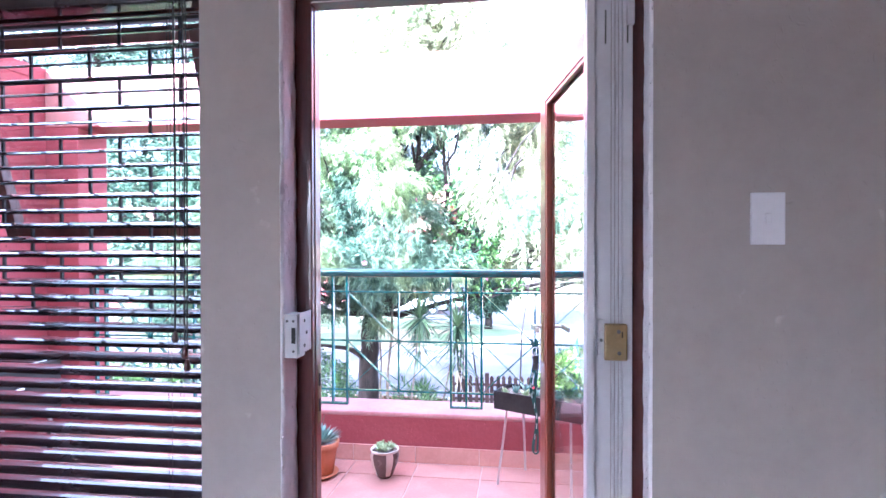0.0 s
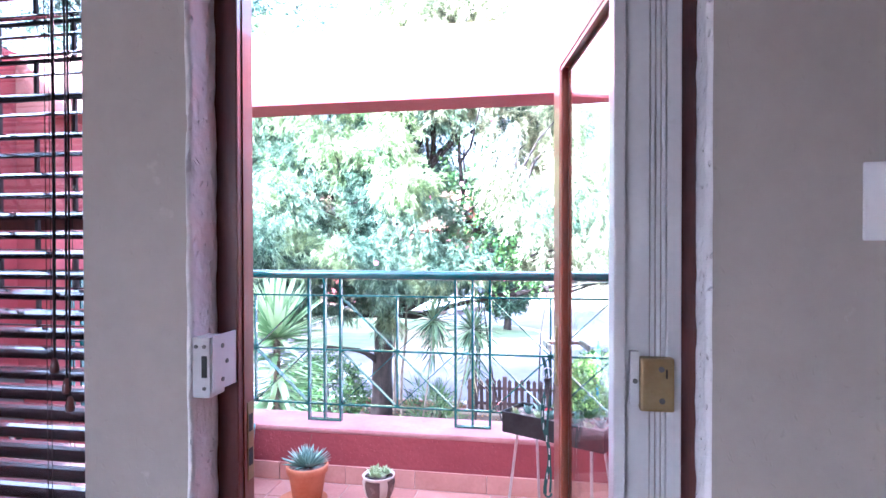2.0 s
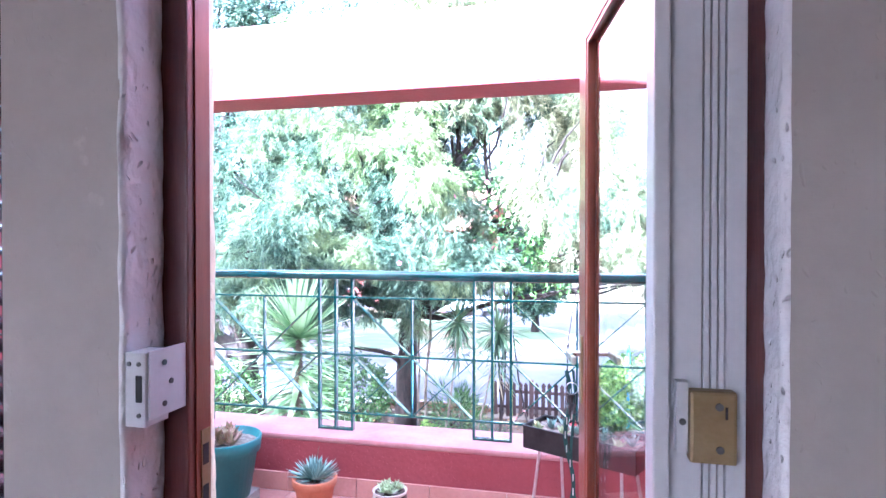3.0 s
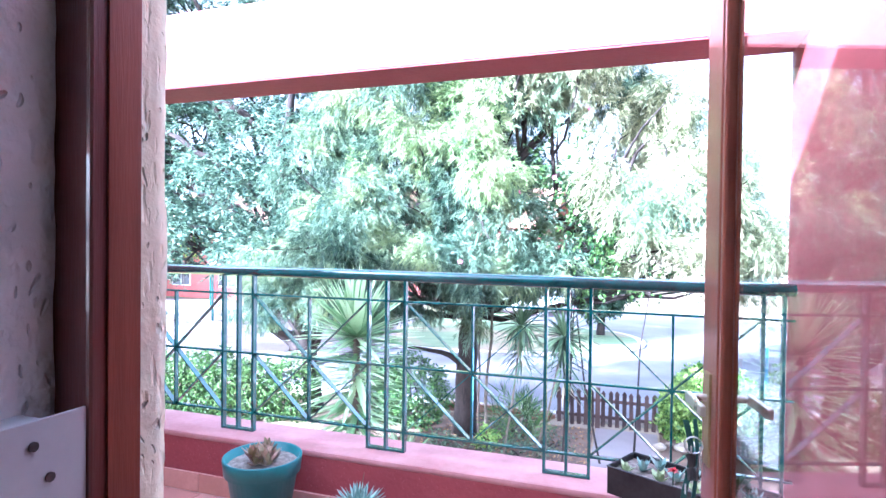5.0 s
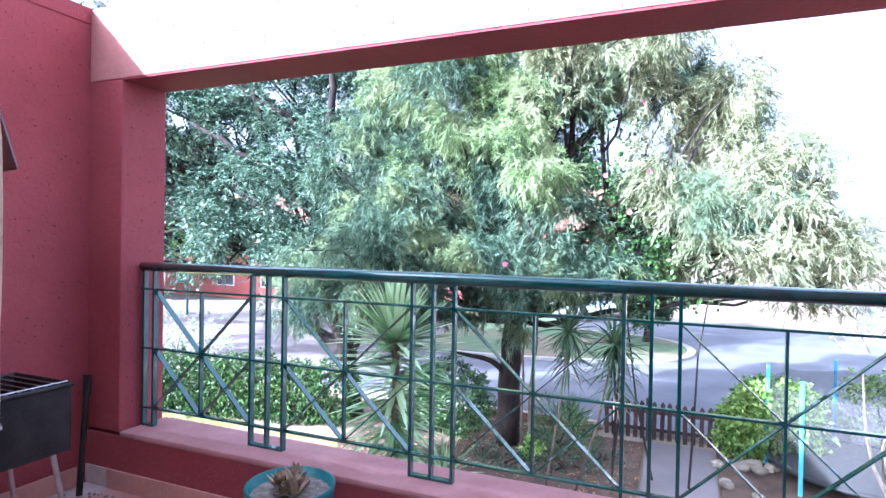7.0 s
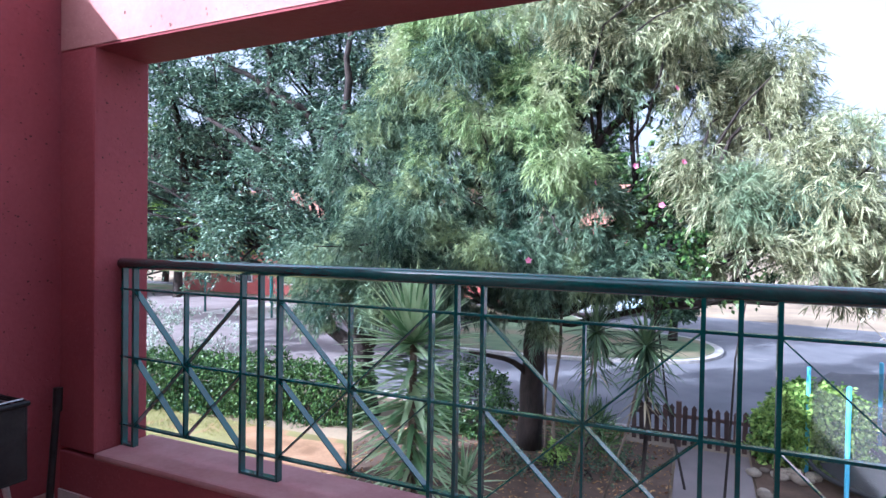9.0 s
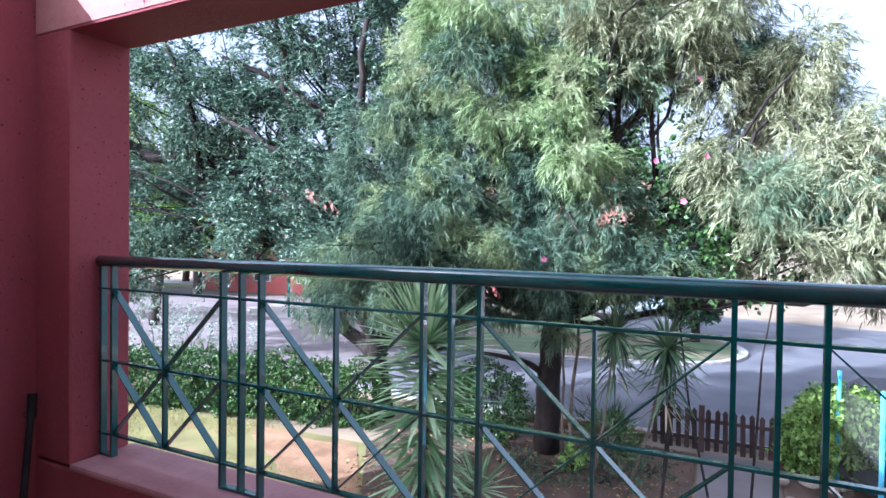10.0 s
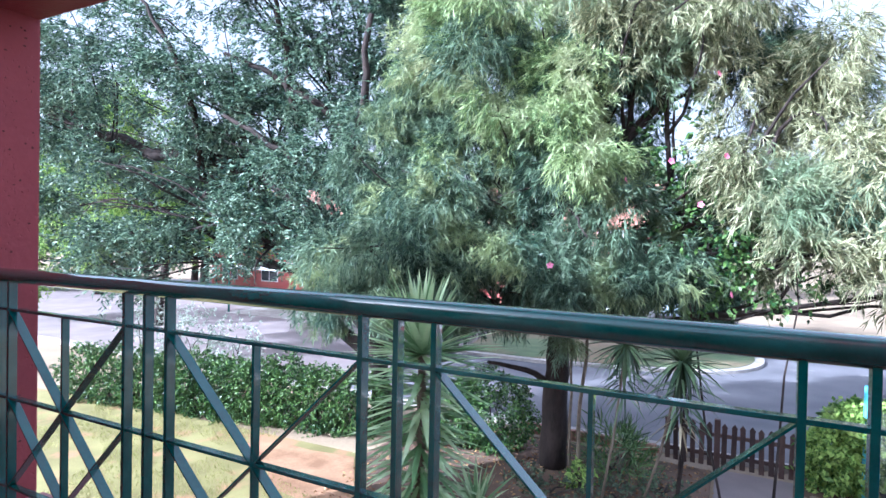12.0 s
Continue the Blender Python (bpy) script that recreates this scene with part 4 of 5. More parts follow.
sheet("lawn", [(-30, 3.6), (-4.6, 3.6), (-4.6, 8.2), (-6.2, 10.8), (-12, 10.6), (-30, 9)], GZ + .012, DRYGRASS, "patchy straw-coloured dry lawn", "lawn", .04)
sheet("bare_soil", [(-8.5, 10.1), (-8.1, 10.5), (-7.2, 10.45), (-6.3, 10.6), (-5.7, 9.8), (-5.15, 9.0), (-4.9, 8.4), (-5.5, 8.35), (-6.0, 8.8), (-6.7, 8.9), (-7.2, 9.35), (-7.9, 9.7)], GZ + .02, BARESOIL, "bare orange-brown soil between lawn and hedge", "soil", .04)
sheet("garden_bed", [(-4.6, 3.6), (-0.35, 3.6), (-0.45, 13.3), (-6.2, 13.4), (-6.2, 10.8), (-4.6, 8.2)], GZ + .02, SOIL, "dark garden bed with bark and fallen leaves", "garden bed", .05)
sheet("path", [(-0.3, 3.6), (0.75, 3.6), (0.85, 13.4), (-0.4, 13.4)], GZ + .03, PAVE, "pale paved garden path to the gate", "path", .06)
sheet("garden_bed_2", [(0.8, 3.6), (9, 3.6), (9, 14.2), (0.9, 14.2)], GZ + .015, SOIL, "bare brown soil beside the path", "garden bed", .04)
sheet("road", [(-60, 14.2), (60, 14.2), (60, 60), (14, 60), (8, 34), (-2, 36), (-60, 36)], GZ, ASPHALT, "grey asphalt road in a housing complex", "road", .03)
sheet("kerb_strip", [(-60, 13.95), (60, 13.95), (60, 14.2), (-60, 14.2)], GZ + .09, KERB, "pale concrete kerb along the road", "kerb", .15)
isl = [(-60, 20.3), (-6, 20.3), (-3.5, 20.8)] + arc(-2.0, 24.6, 2.75, 3.2, -75, 75, 16) + [(-4, 28.4), (-7.5, 33.5), (-60, 33.5)]
sheet("kerb_island", isl, GZ + .10, KERB, "curved pale kerb round a grass island", "kerb", .2)
inner = [(-60, 20.6), (-6, 20.6), (-3.5, 21.1)] + arc(-2.0, 24.6, 2.45, 2.9, -75, 75, 16) + [(-4, 28.1), (-7.5, 33.2), (-60, 33.2)]
sheet("island_lawn", inner, GZ + .115, LAWN, "green lawn island with bare patches", "lawn", .05)
sheet("driveway", [(-40, 13.5), (-9.5, 14.5), (-9.0, 21.5), (-10.5, 30), (-40, 30)], GZ + .13, PAVE, "sunlit pinkish paved driveway", "driveway", .05)
sheet("far_yard", [(8, 34), (60, 60), (60, 26), (8.5, 27)], GZ + .05, PAVE, "pale sunlit paving beyond the road", "paving", .05)

# ---- leaves ----


def leaf_mesh(name, base, way, length, width, mat, droop=0.0):
    """Thin pointed leaves: base points, directions, lengths and widths as arrays; each is one folded diamond."""
    n = len(base)
    rng = np.random.default_rng(len(name) * 7 + n)
    way = way / np.maximum(1e-6, np.linalg.norm(way, axis=1, keepdims=True))
    side = np.cross(way, rng.normal(size=(n, 3)))
    side /= np.maximum(1e-6, np.linalg.norm(side, axis=1, keepdims=True))
    L, W = length[:, None], width[:, None]
    mid = base + way * L * 0.45
    tip = base + way * L
    tip[:, 2] -= droop * length
    v = np.empty((n, 4, 3))
    v[:, 0], v[:, 1], v[:, 2], v[:, 3] = base, mid + side * W / 2, tip, mid - side * W / 2
    me = bpy.data.meshes.new(name)
    me.vertices.add(4 * n)
    me.vertices.foreach_set("co", v.ravel())
    me.loops.add(4 * n)
    me.loops.foreach_set("vertex_index", np.arange(4 * n, dtype=np.int32))
    me.polygons.add(n)
    me.polygons.foreach_set("loop_start", np.arange(0, 4 * n, 4, dtype=np.int32))
    me.update(calc_edges=True)
    me.materials.append(mat)
    return me


def lobes_points(rng, lobes, per_m2, shell=0.45, gap=0.0):
    """Points and outward ways in the outer part of uneven lobes (cx, cy, cz, rx, ry, rz)."""
    P, O = [], []
    for cx, cy, cz, rx, ry, rz in lobes:
        n = int(per_m2 * 4 * math.pi * ((rx * ry) ** 1.6 / 3 + (rx * rz) ** 1.6 / 3 + (ry * rz) ** 1.6 / 3) ** (1 / 1.6))
        d = rng.normal(size=(n, 3))
        d /= np.linalg.norm(d, axis=1, keepdims=True)
        r = 1 - shell * rng.random(n) ** 1.5
        wob = 1 + 0.16 * np.sin(d[:, 0] * 5 + cx * 3) * np.sin(d[:, 2] * 6 + cy) + 0.1 * np.sin(d[:, 1] * 11 + cz) * np.sin(d[:, 0] * 9)
        p = d * (r * wob)[:, None] * np.array((rx, ry, rz)) + np.array((cx, cy, cz))
        if gap:
            g = np.sin(p[:, 0] * 2.9 + 1) * np.sin(p[:, 1] * 3.3) + np.sin(p[:, 2] * 3.7 + p[:, 0]) * 0.8
            keep_ = g > -1.2 + gap
            p, d = p[keep_], d[keep_]
        P.append(p)
        O.append(d)
    return np.concatenate(P), np.concatenate(O)


def sprigs(name, rng, P, O, mat, twig=0.34, leaves=13, length=(0.08, 0.14), width=0.012, droop=0.35, spread=0.75, out=0.6, flatten=1.0):
    n = len(P)
    tw = O * out + rng.normal(size=(n, 3)) * 0.55
    tw[:, 2] -= droop * 0.6
    tw /= np.linalg.norm(tw, axis=1, keepdims=True)
    tl = twig * (0.6 + 0.8 * rng.random(n))
    f = np.tile((np.arange(leaves) + 0.5) / leaves, n)
    i = np.repeat(np.arange(n), leaves)
    base = P[i] + tw[i] * (tl[i] * f)[:, None]
    base[:, 2] -= 0.25 * tl[i] * f * f
    way = tw[i] * 0.7 + rng.normal(size=(n * leaves, 3)) * spread
    way[:, 2] = way[:, 2] * flatten - droop * f
    L = rng.uniform(length[0], length[1], n * leaves)
    return leaf_mesh(name, base, way, L, np.full(n * leaves, width) * (0.7 + 0.6 * rng.random(n * leaves)), mat, 0.12)


def clumps(lobes, n, seed, k=0.42):
    """Each lobe broken up into smaller, uneven clumps round its shell."""
    rnd, out_ = random.Random(seed), []
    for cx, cy, cz, rx, ry, rz in lobes:
        for i in range(n):
            d = Vector((rnd.gauss(0, 1), rnd.gauss(0, 1), rnd.gauss(0, 1))).normalized() * rnd.uniform(.35, .85)
            s = k * rnd.uniform(.7, 1.25)
            out_.append((cx + d.x * rx, cy + d.y * ry, cz + d.z * rz, rx * s, ry * s, rz * s))
    return out_


def limb(bm, a, b, r0, r1, rnd, bend=0.25, n=7, sides=7):
    a, b = Vector(a), Vector(b)
    k = (b - a).length * bend
    off = Vector((rnd.uniform(-1, 1), rnd.uniform(-1, 1), rnd.uniform(-.3, 1))) * k
    pts, rad = [], []
    for i in range(n + 1):
        f = i / n
        p = a.lerp(b, f) + off * math.sin(math.pi * f) + Vector((rnd.uniform(-1, 1), rnd.uniform(-1, 1), rnd.uniform(-1, 1))) * k * .12 * (0 < i < n)
        pts.append(p)
        rad.append(r0 + (r1 - r0) * f)
    tube(bm, pts, rad, sides)
    return pts


def tree(name, foot_, fork, r, lobes, mat, label, seed, density, bark=BARK, flip=False, gap=0.0, twigs=5, split=9, pale=(), lit=(), **kw):
    rng, rnd = np.random.default_rng(seed), random.Random(seed)
    t = thing(name, *foot_, label, "tree")
    tb = bmesh.new()
    trunk_pts = limb(tb, foot_, fork, r, r * .72, rnd, .08, 8, 12)
    part("trunk", tb, bark, t, "", True)
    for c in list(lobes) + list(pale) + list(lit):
        lb = bmesh.new()
        c3 = Vector(c[:3]) + Vector((0, 0, -.25 * c[5]))
        main = limb(lb, trunk_pts[-1], c3, r * .3, r * .1, rnd, .18, 8, 7)
        for _ in range(twigs):
            s = main[rnd.randrange(4, 9)]
            e = Vector(c[:3]) + Vector((rnd.gauss(0, .42) * c[3], rnd.gauss(0, .42) * c[4], rnd.gauss(.1, .42) * c[5]))
            limb(lb, s, e, r * .13, r * .03, rnd, .2, 5, 5)
        part("limb", lb, bark, t, "", True)
    if split:
        lobes = clumps(lobes, split, seed)
    P, O = lobes_points(rng, lobes, density, gap=gap)
    part("crown", sprigs("crown", rng, P, O, mat, **kw), None, t)
    # paler leaf colour stands for sunlight on the outer and upper sprays
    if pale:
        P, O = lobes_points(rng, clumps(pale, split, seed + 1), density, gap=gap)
        part("outer_crown", sprigs("outer_crown", rng, P, O, SUNOLIVE, **kw), None, t, "olive-grey leaf sprays coloured paler as if sunlit")
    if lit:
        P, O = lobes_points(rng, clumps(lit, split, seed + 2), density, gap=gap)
        part("upper_crown", sprigs("upper_crown", rng, P, O, SUNGREEN, **kw), None, t, "leaf sprays coloured yellowish green as if sunlit")
    return t


# main tree with narrow drooping leaves
FINE = dict(gap=0.62, twig=.22, leaves=20, width=.0145, length=(.11, .2), spread=.42, droop=.5, out=.9, split=11)
tree("willow_leaved_tree", (-3.0, 12.1, GZ), (-2.85, 11.9, -0.15), 0.25,
     [(-3.6, 10.7, 2.4, 1.8, 1.5, 1.4), (-2.2, 10.4, 1.9, 1.4, 1.2, 1.0), (-2.3, 11.6, 3.4, 1.3, 1.3, 1.3),
      (-5.0, 10.4, 1.7, 1.5, 1.3, 1.1), (-4.2, 10.4, .9, 1.4, 1.1, .6), (-1.3, 10.8, 1.1, 1.1, 1.0, .5), (-3.0, 10.5, 1.0, 1.3, 1.0, .55), (-1.8, 10.8, .8, 1.0, .9, .45), (-4.6, 10.6, .3, 1.0, .8, .6),
      (-2.5, 10.7, .5, .9, .8, .45), (-3.5, 10.6, .45, .9, .8, .5), (-2.55, 11.1, -.12, .22, .22, .32), (0.2, 11.6, 4.3, .8, .9, .8), (-4.4, 11.0, 4.2, 1.3, 1.2, 1.1), (-1.7, 11.0, 4.2, .9, .9, .8), (1.3, 11.3, 2.0, .9, .9, .6)],
     WILLOW, "tall tree with drooping narrow grey-green leaves and a dark forked trunk", 11, 42,
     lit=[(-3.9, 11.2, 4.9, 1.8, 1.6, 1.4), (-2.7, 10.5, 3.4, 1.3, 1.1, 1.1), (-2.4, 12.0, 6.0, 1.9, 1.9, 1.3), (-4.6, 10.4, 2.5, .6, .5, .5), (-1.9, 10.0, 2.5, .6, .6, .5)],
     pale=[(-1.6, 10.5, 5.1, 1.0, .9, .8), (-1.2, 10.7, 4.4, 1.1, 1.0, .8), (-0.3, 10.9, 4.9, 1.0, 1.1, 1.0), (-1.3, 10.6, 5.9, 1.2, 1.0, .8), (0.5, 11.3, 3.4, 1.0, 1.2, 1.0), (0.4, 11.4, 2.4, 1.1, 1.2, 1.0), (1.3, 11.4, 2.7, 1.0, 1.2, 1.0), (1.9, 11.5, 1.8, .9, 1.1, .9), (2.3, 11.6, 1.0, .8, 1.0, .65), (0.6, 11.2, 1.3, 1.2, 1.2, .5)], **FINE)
main = scene.objects["willow_leaved_tree"]
rnd = random.Random(14)
for a, b, r0, r1 in (((-2.95, 12.05, -1.25), (-2.15, 11.8, 0.5), .13, .08), ((-3.0, 12.0, -1.35), (-4.1, 11.6, -0.85), .08, .03)):
    lb = bmesh.new()
    limb(lb, a, b, r0, r1, rnd, .22, 8, 9)
    part("limb", lb, BARK, main, "", True)
for a, b, r0, r1 in (((-2.5, 11.75, GZ), (-2.2, 11.4, 0.6), .04, .02), ((-2.62, 11.9, GZ), (-2.5, 11.5, 0.9), .03, .015)):
    lb = bmesh.new()
    limb(lb, a, b, r0, r1, rnd, .06, 8, 7)
    part("slim_stem", lb, TWIG, main, "pale slim side stem", True)
# second, smaller tree of the same kind, forked low behind the hedge
tree("willow_leaved_tree", (-6.8, 12.4, GZ), (-6.9, 12.3, -1.3), 0.24,
     [(-5.9, 10.9, 1.1, 1.2, 1.1, .8), (-5.7, 11.3, 3.0, 1.2, 1.2, 1.2), (-7.3, 11.6, 0.3, 1.1, 1.0, .95), (-8.0, 12.0, -0.2, .8, .8, .5), (-6.4, 11.3, 0.2, 1.0, .9, .8), (-6.6, 11.8, 1.7, 1.2, 1.1, .9)],
     WILLOW, "smaller tree with drooping narrow leaves, forked low behind the hedge", 16, 42, **FINE)
low = [o for o in scene.objects if o.name.startswith("willow_leaved_tree")][-1]
for a, b, r0, r1 in (((-6.9, 12.3, -1.35), (-8.45, 12.25, -0.55), .2, .1), ((-6.85, 12.3, -1.35), (-7.1, 12.1, 0.6), .19, .1)):
    lb = bmesh.new()
    limb(lb, a, b, r0, r1, rnd, .1, 8, 9)
    part("limb", lb, BARK, low, "", True)
# dark feathery tree
tree("feathery_tree", (-11.0, 18.0, GZ), (-10.0, 17.0, -0.6), 0.3,
     [(-9.5, 14.6, 3.2, 2.2, 1.9, 1.9), (-12.0, 14.4, 4.4, 2.4, 2.2, 2.0), (-8.6, 15.6, 5.8, 2.4, 2.0, 2.0), (-11.2, 15.6, 7.2, 2.8, 2.2, 2.0), (-13.4, 14.4, 2.4, 1.9, 1.7, 1.5), (-10.8, 14.0, 1.7, 1.7, 1.4, 1.0), (-7.6, 14.6, 4.0, 1.8, 1.6, 1.6), (-6.8, 15.8, 7.6, 2.2, 2.0, 1.6), (-14.2, 14.6, 5.8, 1.9, 1.8, 2.0),
      (-16.5, 13.2, 6.6, 2.6, 2.0, 2.2), (-19.5, 13.0, 6.8, 2.8, 2.0, 2.4), (-17.0, 13.0, 3.6, 2.0, 1.6, 1.3), (-8.6, 14.6, 1.5, 1.6, 1.3, .8), (-12.5, 13.6, 1.2, 1.6, 1.3, .9), (-9.8, 13.8, .8, 1.3, 1.1, .7), (-22.5, 13.0, 5.4, 2.4, 2.0, 2.2), (-15.2, 13.4, 1.6, 1.5, 1.2, 1.0), (-20.2, 13.0, 2.3, 1.7, 1.4, 1.0), (-17.8, 12.6, 1.1, 1.5, 1.2, .8), (-14.6, 14.6, 3.9, 1.7, 1.5, 1.3), (-16.0, 12.6, .2, 1.2, 1.0, .6), (-13, 14, 9.0, 2.8, 2.2, 1.8), (-9.4, 15, 9.4, 2.6, 2.2, 1.8)],
     PINNATE, "large dark tree with feathery blue-green leaves and crooked limbs", 12, 16, gap=0.78, twigs=7, twig=0.5, leaves=20, length=(.1, .17), width=.04, droop=.15, spread=.55, flatten=.45, split=8)
dark = scene.objects["feathery_tree"]
rnd = random.Random(15)
for a, b, r0, r1 in (((-10.0, 17.0, -.6), (-13.4, 14.8, 3.3), .3, .22), ((-13.4, 14.8, 3.3), (-24.5, 14.3, 7.2), .22, .09), ((-13.5, 14.6, 2.2), (-20.5, 13.8, 4.4), .17, .07), ((-10.0, 17.0, -.6), (-8.2, 13.6, 6.8), .22, .07), ((-12.0, 15.4, 2.0), (-11.0, 13.0, 7.8), .16, .05),
                    ((-9.2, 15.6, 1.4), (-12.6, 13.0, 4.6), .14, .05), ((-14.5, 14.0, 3.0), (-15.6, 12.4, 8.2), .12, .04), ((-9.0, 15.2, 3.0), (-13.0, 13.4, 6.4), .15, .06)):
    lb = bmesh.new()
    limb(lb, a, b, r0, r1, rnd, .14, 10, 8)
    part("limb", lb, BARK, dark, "", True)
# light tree behind it
tree("yellow_green_tree", (-22, 18, GZ), (-21.6, 18, 0.0), 0.22,
     [(-21, 16.5, 3.2, 2.8, 2.0, 2.0), (-18, 16.5, 1.6, 2.4, 1.8, 1.6), (-23, 17, 6.0, 3.0, 2.2, 2.2), (-25, 17, 1.5, 2.5, 2, 2), (-15.5, 17, 2.0, 2, 2, 1.4), (-27, 15, 3.4, 2.5, 2, 2.4), (-28, 15, .6, 2.5, 2, 2)],
     LIME, "sunlit yellow-green tree behind darker foliage", 13, 9, twig=.4, leaves=14, length=(.1, .18), width=.05, droop=.2, gap=.3, split=8)
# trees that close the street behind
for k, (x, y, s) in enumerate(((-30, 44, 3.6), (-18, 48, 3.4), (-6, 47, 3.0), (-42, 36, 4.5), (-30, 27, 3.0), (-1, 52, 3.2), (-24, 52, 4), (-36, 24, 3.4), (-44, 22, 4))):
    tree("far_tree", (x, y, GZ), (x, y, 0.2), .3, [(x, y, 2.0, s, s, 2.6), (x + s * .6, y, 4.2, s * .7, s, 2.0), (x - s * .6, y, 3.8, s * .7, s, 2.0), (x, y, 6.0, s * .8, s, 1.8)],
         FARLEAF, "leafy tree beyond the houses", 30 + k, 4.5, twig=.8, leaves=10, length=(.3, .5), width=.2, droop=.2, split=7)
tree("dark_cypress", (-1.05, 26.0, GZ), (-1.05, 26.0, -1.7), 0.2,
     [(-1.05, 26, -.95, 1.1, 1.1, .9), (-1.05, 26, .2, 1.15, 1.15, 1.2), (-1.0, 26, 1.6, .95, .95, 1.2)],
     DARKLEAF, "dense dark green cypress on the island lawn", 50, 60, twig=.2, leaves=10, length=(.1, .2), width=.07, droop=-.3, twigs=2, split=0)


def limb_mesh(a, b, rnd):
    m = bmesh.new()
    limb(m, a, b, .022, .006, rnd, .15, 4, 5)
    return m


def shrub(name, lobes, mat, label, seed, density, stems=3, **kw):
    rng, rnd = np.random.default_rng(seed), random.Random(seed)
    c = lobes[0]
    t = thing(name, c[0], c[1], GZ, label, "shrub")
    for c in lobes:
        for _ in range(stems):
            b = limb_mesh((c[0] + rnd.uniform(-.15, .15), c[1] + rnd.uniform(-.15, .15), GZ), (c[0] + rnd.gauss(0, .3) * c[3], c[1] + rnd.gauss(0, .3) * c[4], c[2] + rnd.uniform(0, .5) * c[5]), rnd)
            part("stem", b, BARK, t)
    P, O = lobes_points(rng, lobes, density, shell=.3)
    P[:, 2] = np.maximum(P[:, 2], GZ + .05)
    part("foliage", sprigs("foliage", rng, P, O, mat, **kw), None, t)
    return t


SH = dict(twig=.12, leaves=8, length=(.045, .075), width=.036, droop=.1, spread=.9)
shrub("clipped_hedge", [(-11.6 + .75 * k, 10.75 + .16 * k, -2.05 + .04 * math.sin(k * 2), .65, .55, .74) for k in range(7)], HEDGE, "leafy green garden hedge, partly sunlit", 60, 170, **SH)
shrub("clipped_hedge", [(-14.0 + .8 * k, 10.3 + .14 * k, -2.05, .65, .55, .72) for k in range(3)], HEDGE, "leafy green garden hedge behind the lawn", 61, 130, **SH)
shrub("round_shrub", [(-4.3, 12.4, -2.0, .8, .7, .8), (-5.1, 12.3, -2.1, .6, .6, .7)], HEDGE, "rounded dark green shrub beside the tree trunk", 62, 180, **SH)
shrub("round_shrub", [(1.75, 13.5, -1.95, .7, .65, .75), (1.3, 13.4, -2.15, .4, .4, .6), (2.2, 13.4, -1.95, .5, .5, .75), (1.85, 13.5, -1.55, .5, .45, .4)], LIME, "bright green broad-leaved shrub by the gate", 63, 130, twig=.14, leaves=8, length=(.07, .12), width=.06, droop=.15, spread=.9)
shrub("bushy_shrub", [(4.2, 15.2, -1.9, 1.0, .7, .8), (6.0, 15.5, -1.9, 1.2, .7, .8)], LIME, "sunlit green bush beyond the trampoline", 64, 45, twig=.14, leaves=8, length=(.07, .12), width=.05, droop=.15, spread=.9)
shrub("flowering_hibiscus", [(0.4, 11.3, 1.1, .9, .7, .7), (-.8, 11.0, 1.3, .9, .6, 1.0), (-1.0, 11.2, 2.6, .7, .6, 1.0), (-.3, 11.2, 1.9, .6, .5, .5)], HEDGE, "tall hibiscus shrub threaded through the tree", 65, 26, stems=1, twig=.16, leaves=8, length=(.06, .10), width=.05, droop=.2, spread=.9)
shrub("silvery_bush", [(-13.2, 12.6, -1.5, .9, .7, .9), (-11.9, 13.0, -1.6, .7, .6, .8), (-14.6, 12.4, -1.4, .9, .7, 1.0)], SILVER, "pale silvery bush behind the hedge", 71, 26, twig=.2, leaves=9, length=(.05, .09), width=.035, droop=.1, spread=.9)
shrub("bed_tuft", [(-1.9, 12.2, -2.35, .45, .4, .4)], HEDGE, "tuft of bright green strappy leaves in the bed", 66, 60, twig=.3, leaves=6, length=(.3, .5), width=.02, droop=-.5, spread=.35)
shrub("bed_groundcover", [(-2.6, 10.9, -2.6, .5, .3, .18), (-1.7, 11.2, -2.6, .5, .35, .2), (-1.1, 11.9, -2.6, .4, .3, .2), (-3.2, 11.2, -2.6, .3, .3, .2)], COVER, "low grey-green ground cover in the bed", 67, 55, twig=.1, leaves=7, length=(.05, .09), width=.03, droop=-.2, spread=.9)
shrub("bed_bright_plant", [(-2.35, 11.35, -2.5, .16, .16, .2)], LIME, "small lime green plant in the bed", 68, 160, twig=.1, leaves=5, length=(.08, .14), width=.05, droop=-.2, spread=.6)
shrub("dry_shrub", [(3.0, 11.2, 1.0, .9, .7, .7), (3.9, 11.6, .6, .9, .8, .6), (2.6, 11.0, .5, .5, .4, .4)], PALEPETAL, "half-bare shrub with pale twigs and cream tufts", 69, 6, stems=0, twig=.2, leaves=5, length=(.05, .09), width=.03, droop=.1, spread=.9)
rnd = random.Random(70)
tw = bmesh.new()
for _ in range(46):
    a = Vector((rnd.gauss(3.2, .4), rnd.gauss(11.3, .3), rnd.uniform(-.2, .5)))
    limb(tw, a, a + Vector((rnd.uniform(-1.3, .9), rnd.uniform(-.5, .5), rnd.uniform(.2, 1.1))), .012, .003, rnd, .2, 5, 4)
for _ in range(6):
    limb(tw, (3.2 + rnd.uniform(-.1, .1), 11.3 + rnd.uniform(-.1, .1), GZ), (rnd.gauss(3.2, .4), rnd.gauss(11.3, .3), rnd.uniform(-.6, .4)), .03, .012, rnd, .12, 6, 5)
tagged(part("bare_twigs", tw, TWIG), "tangle of pale bare twigs beside the tree", "twigs", "", "stuff")

# pink hibiscus flowers
petal = blade("petal", .055, .05, PINK, -.1, .15)


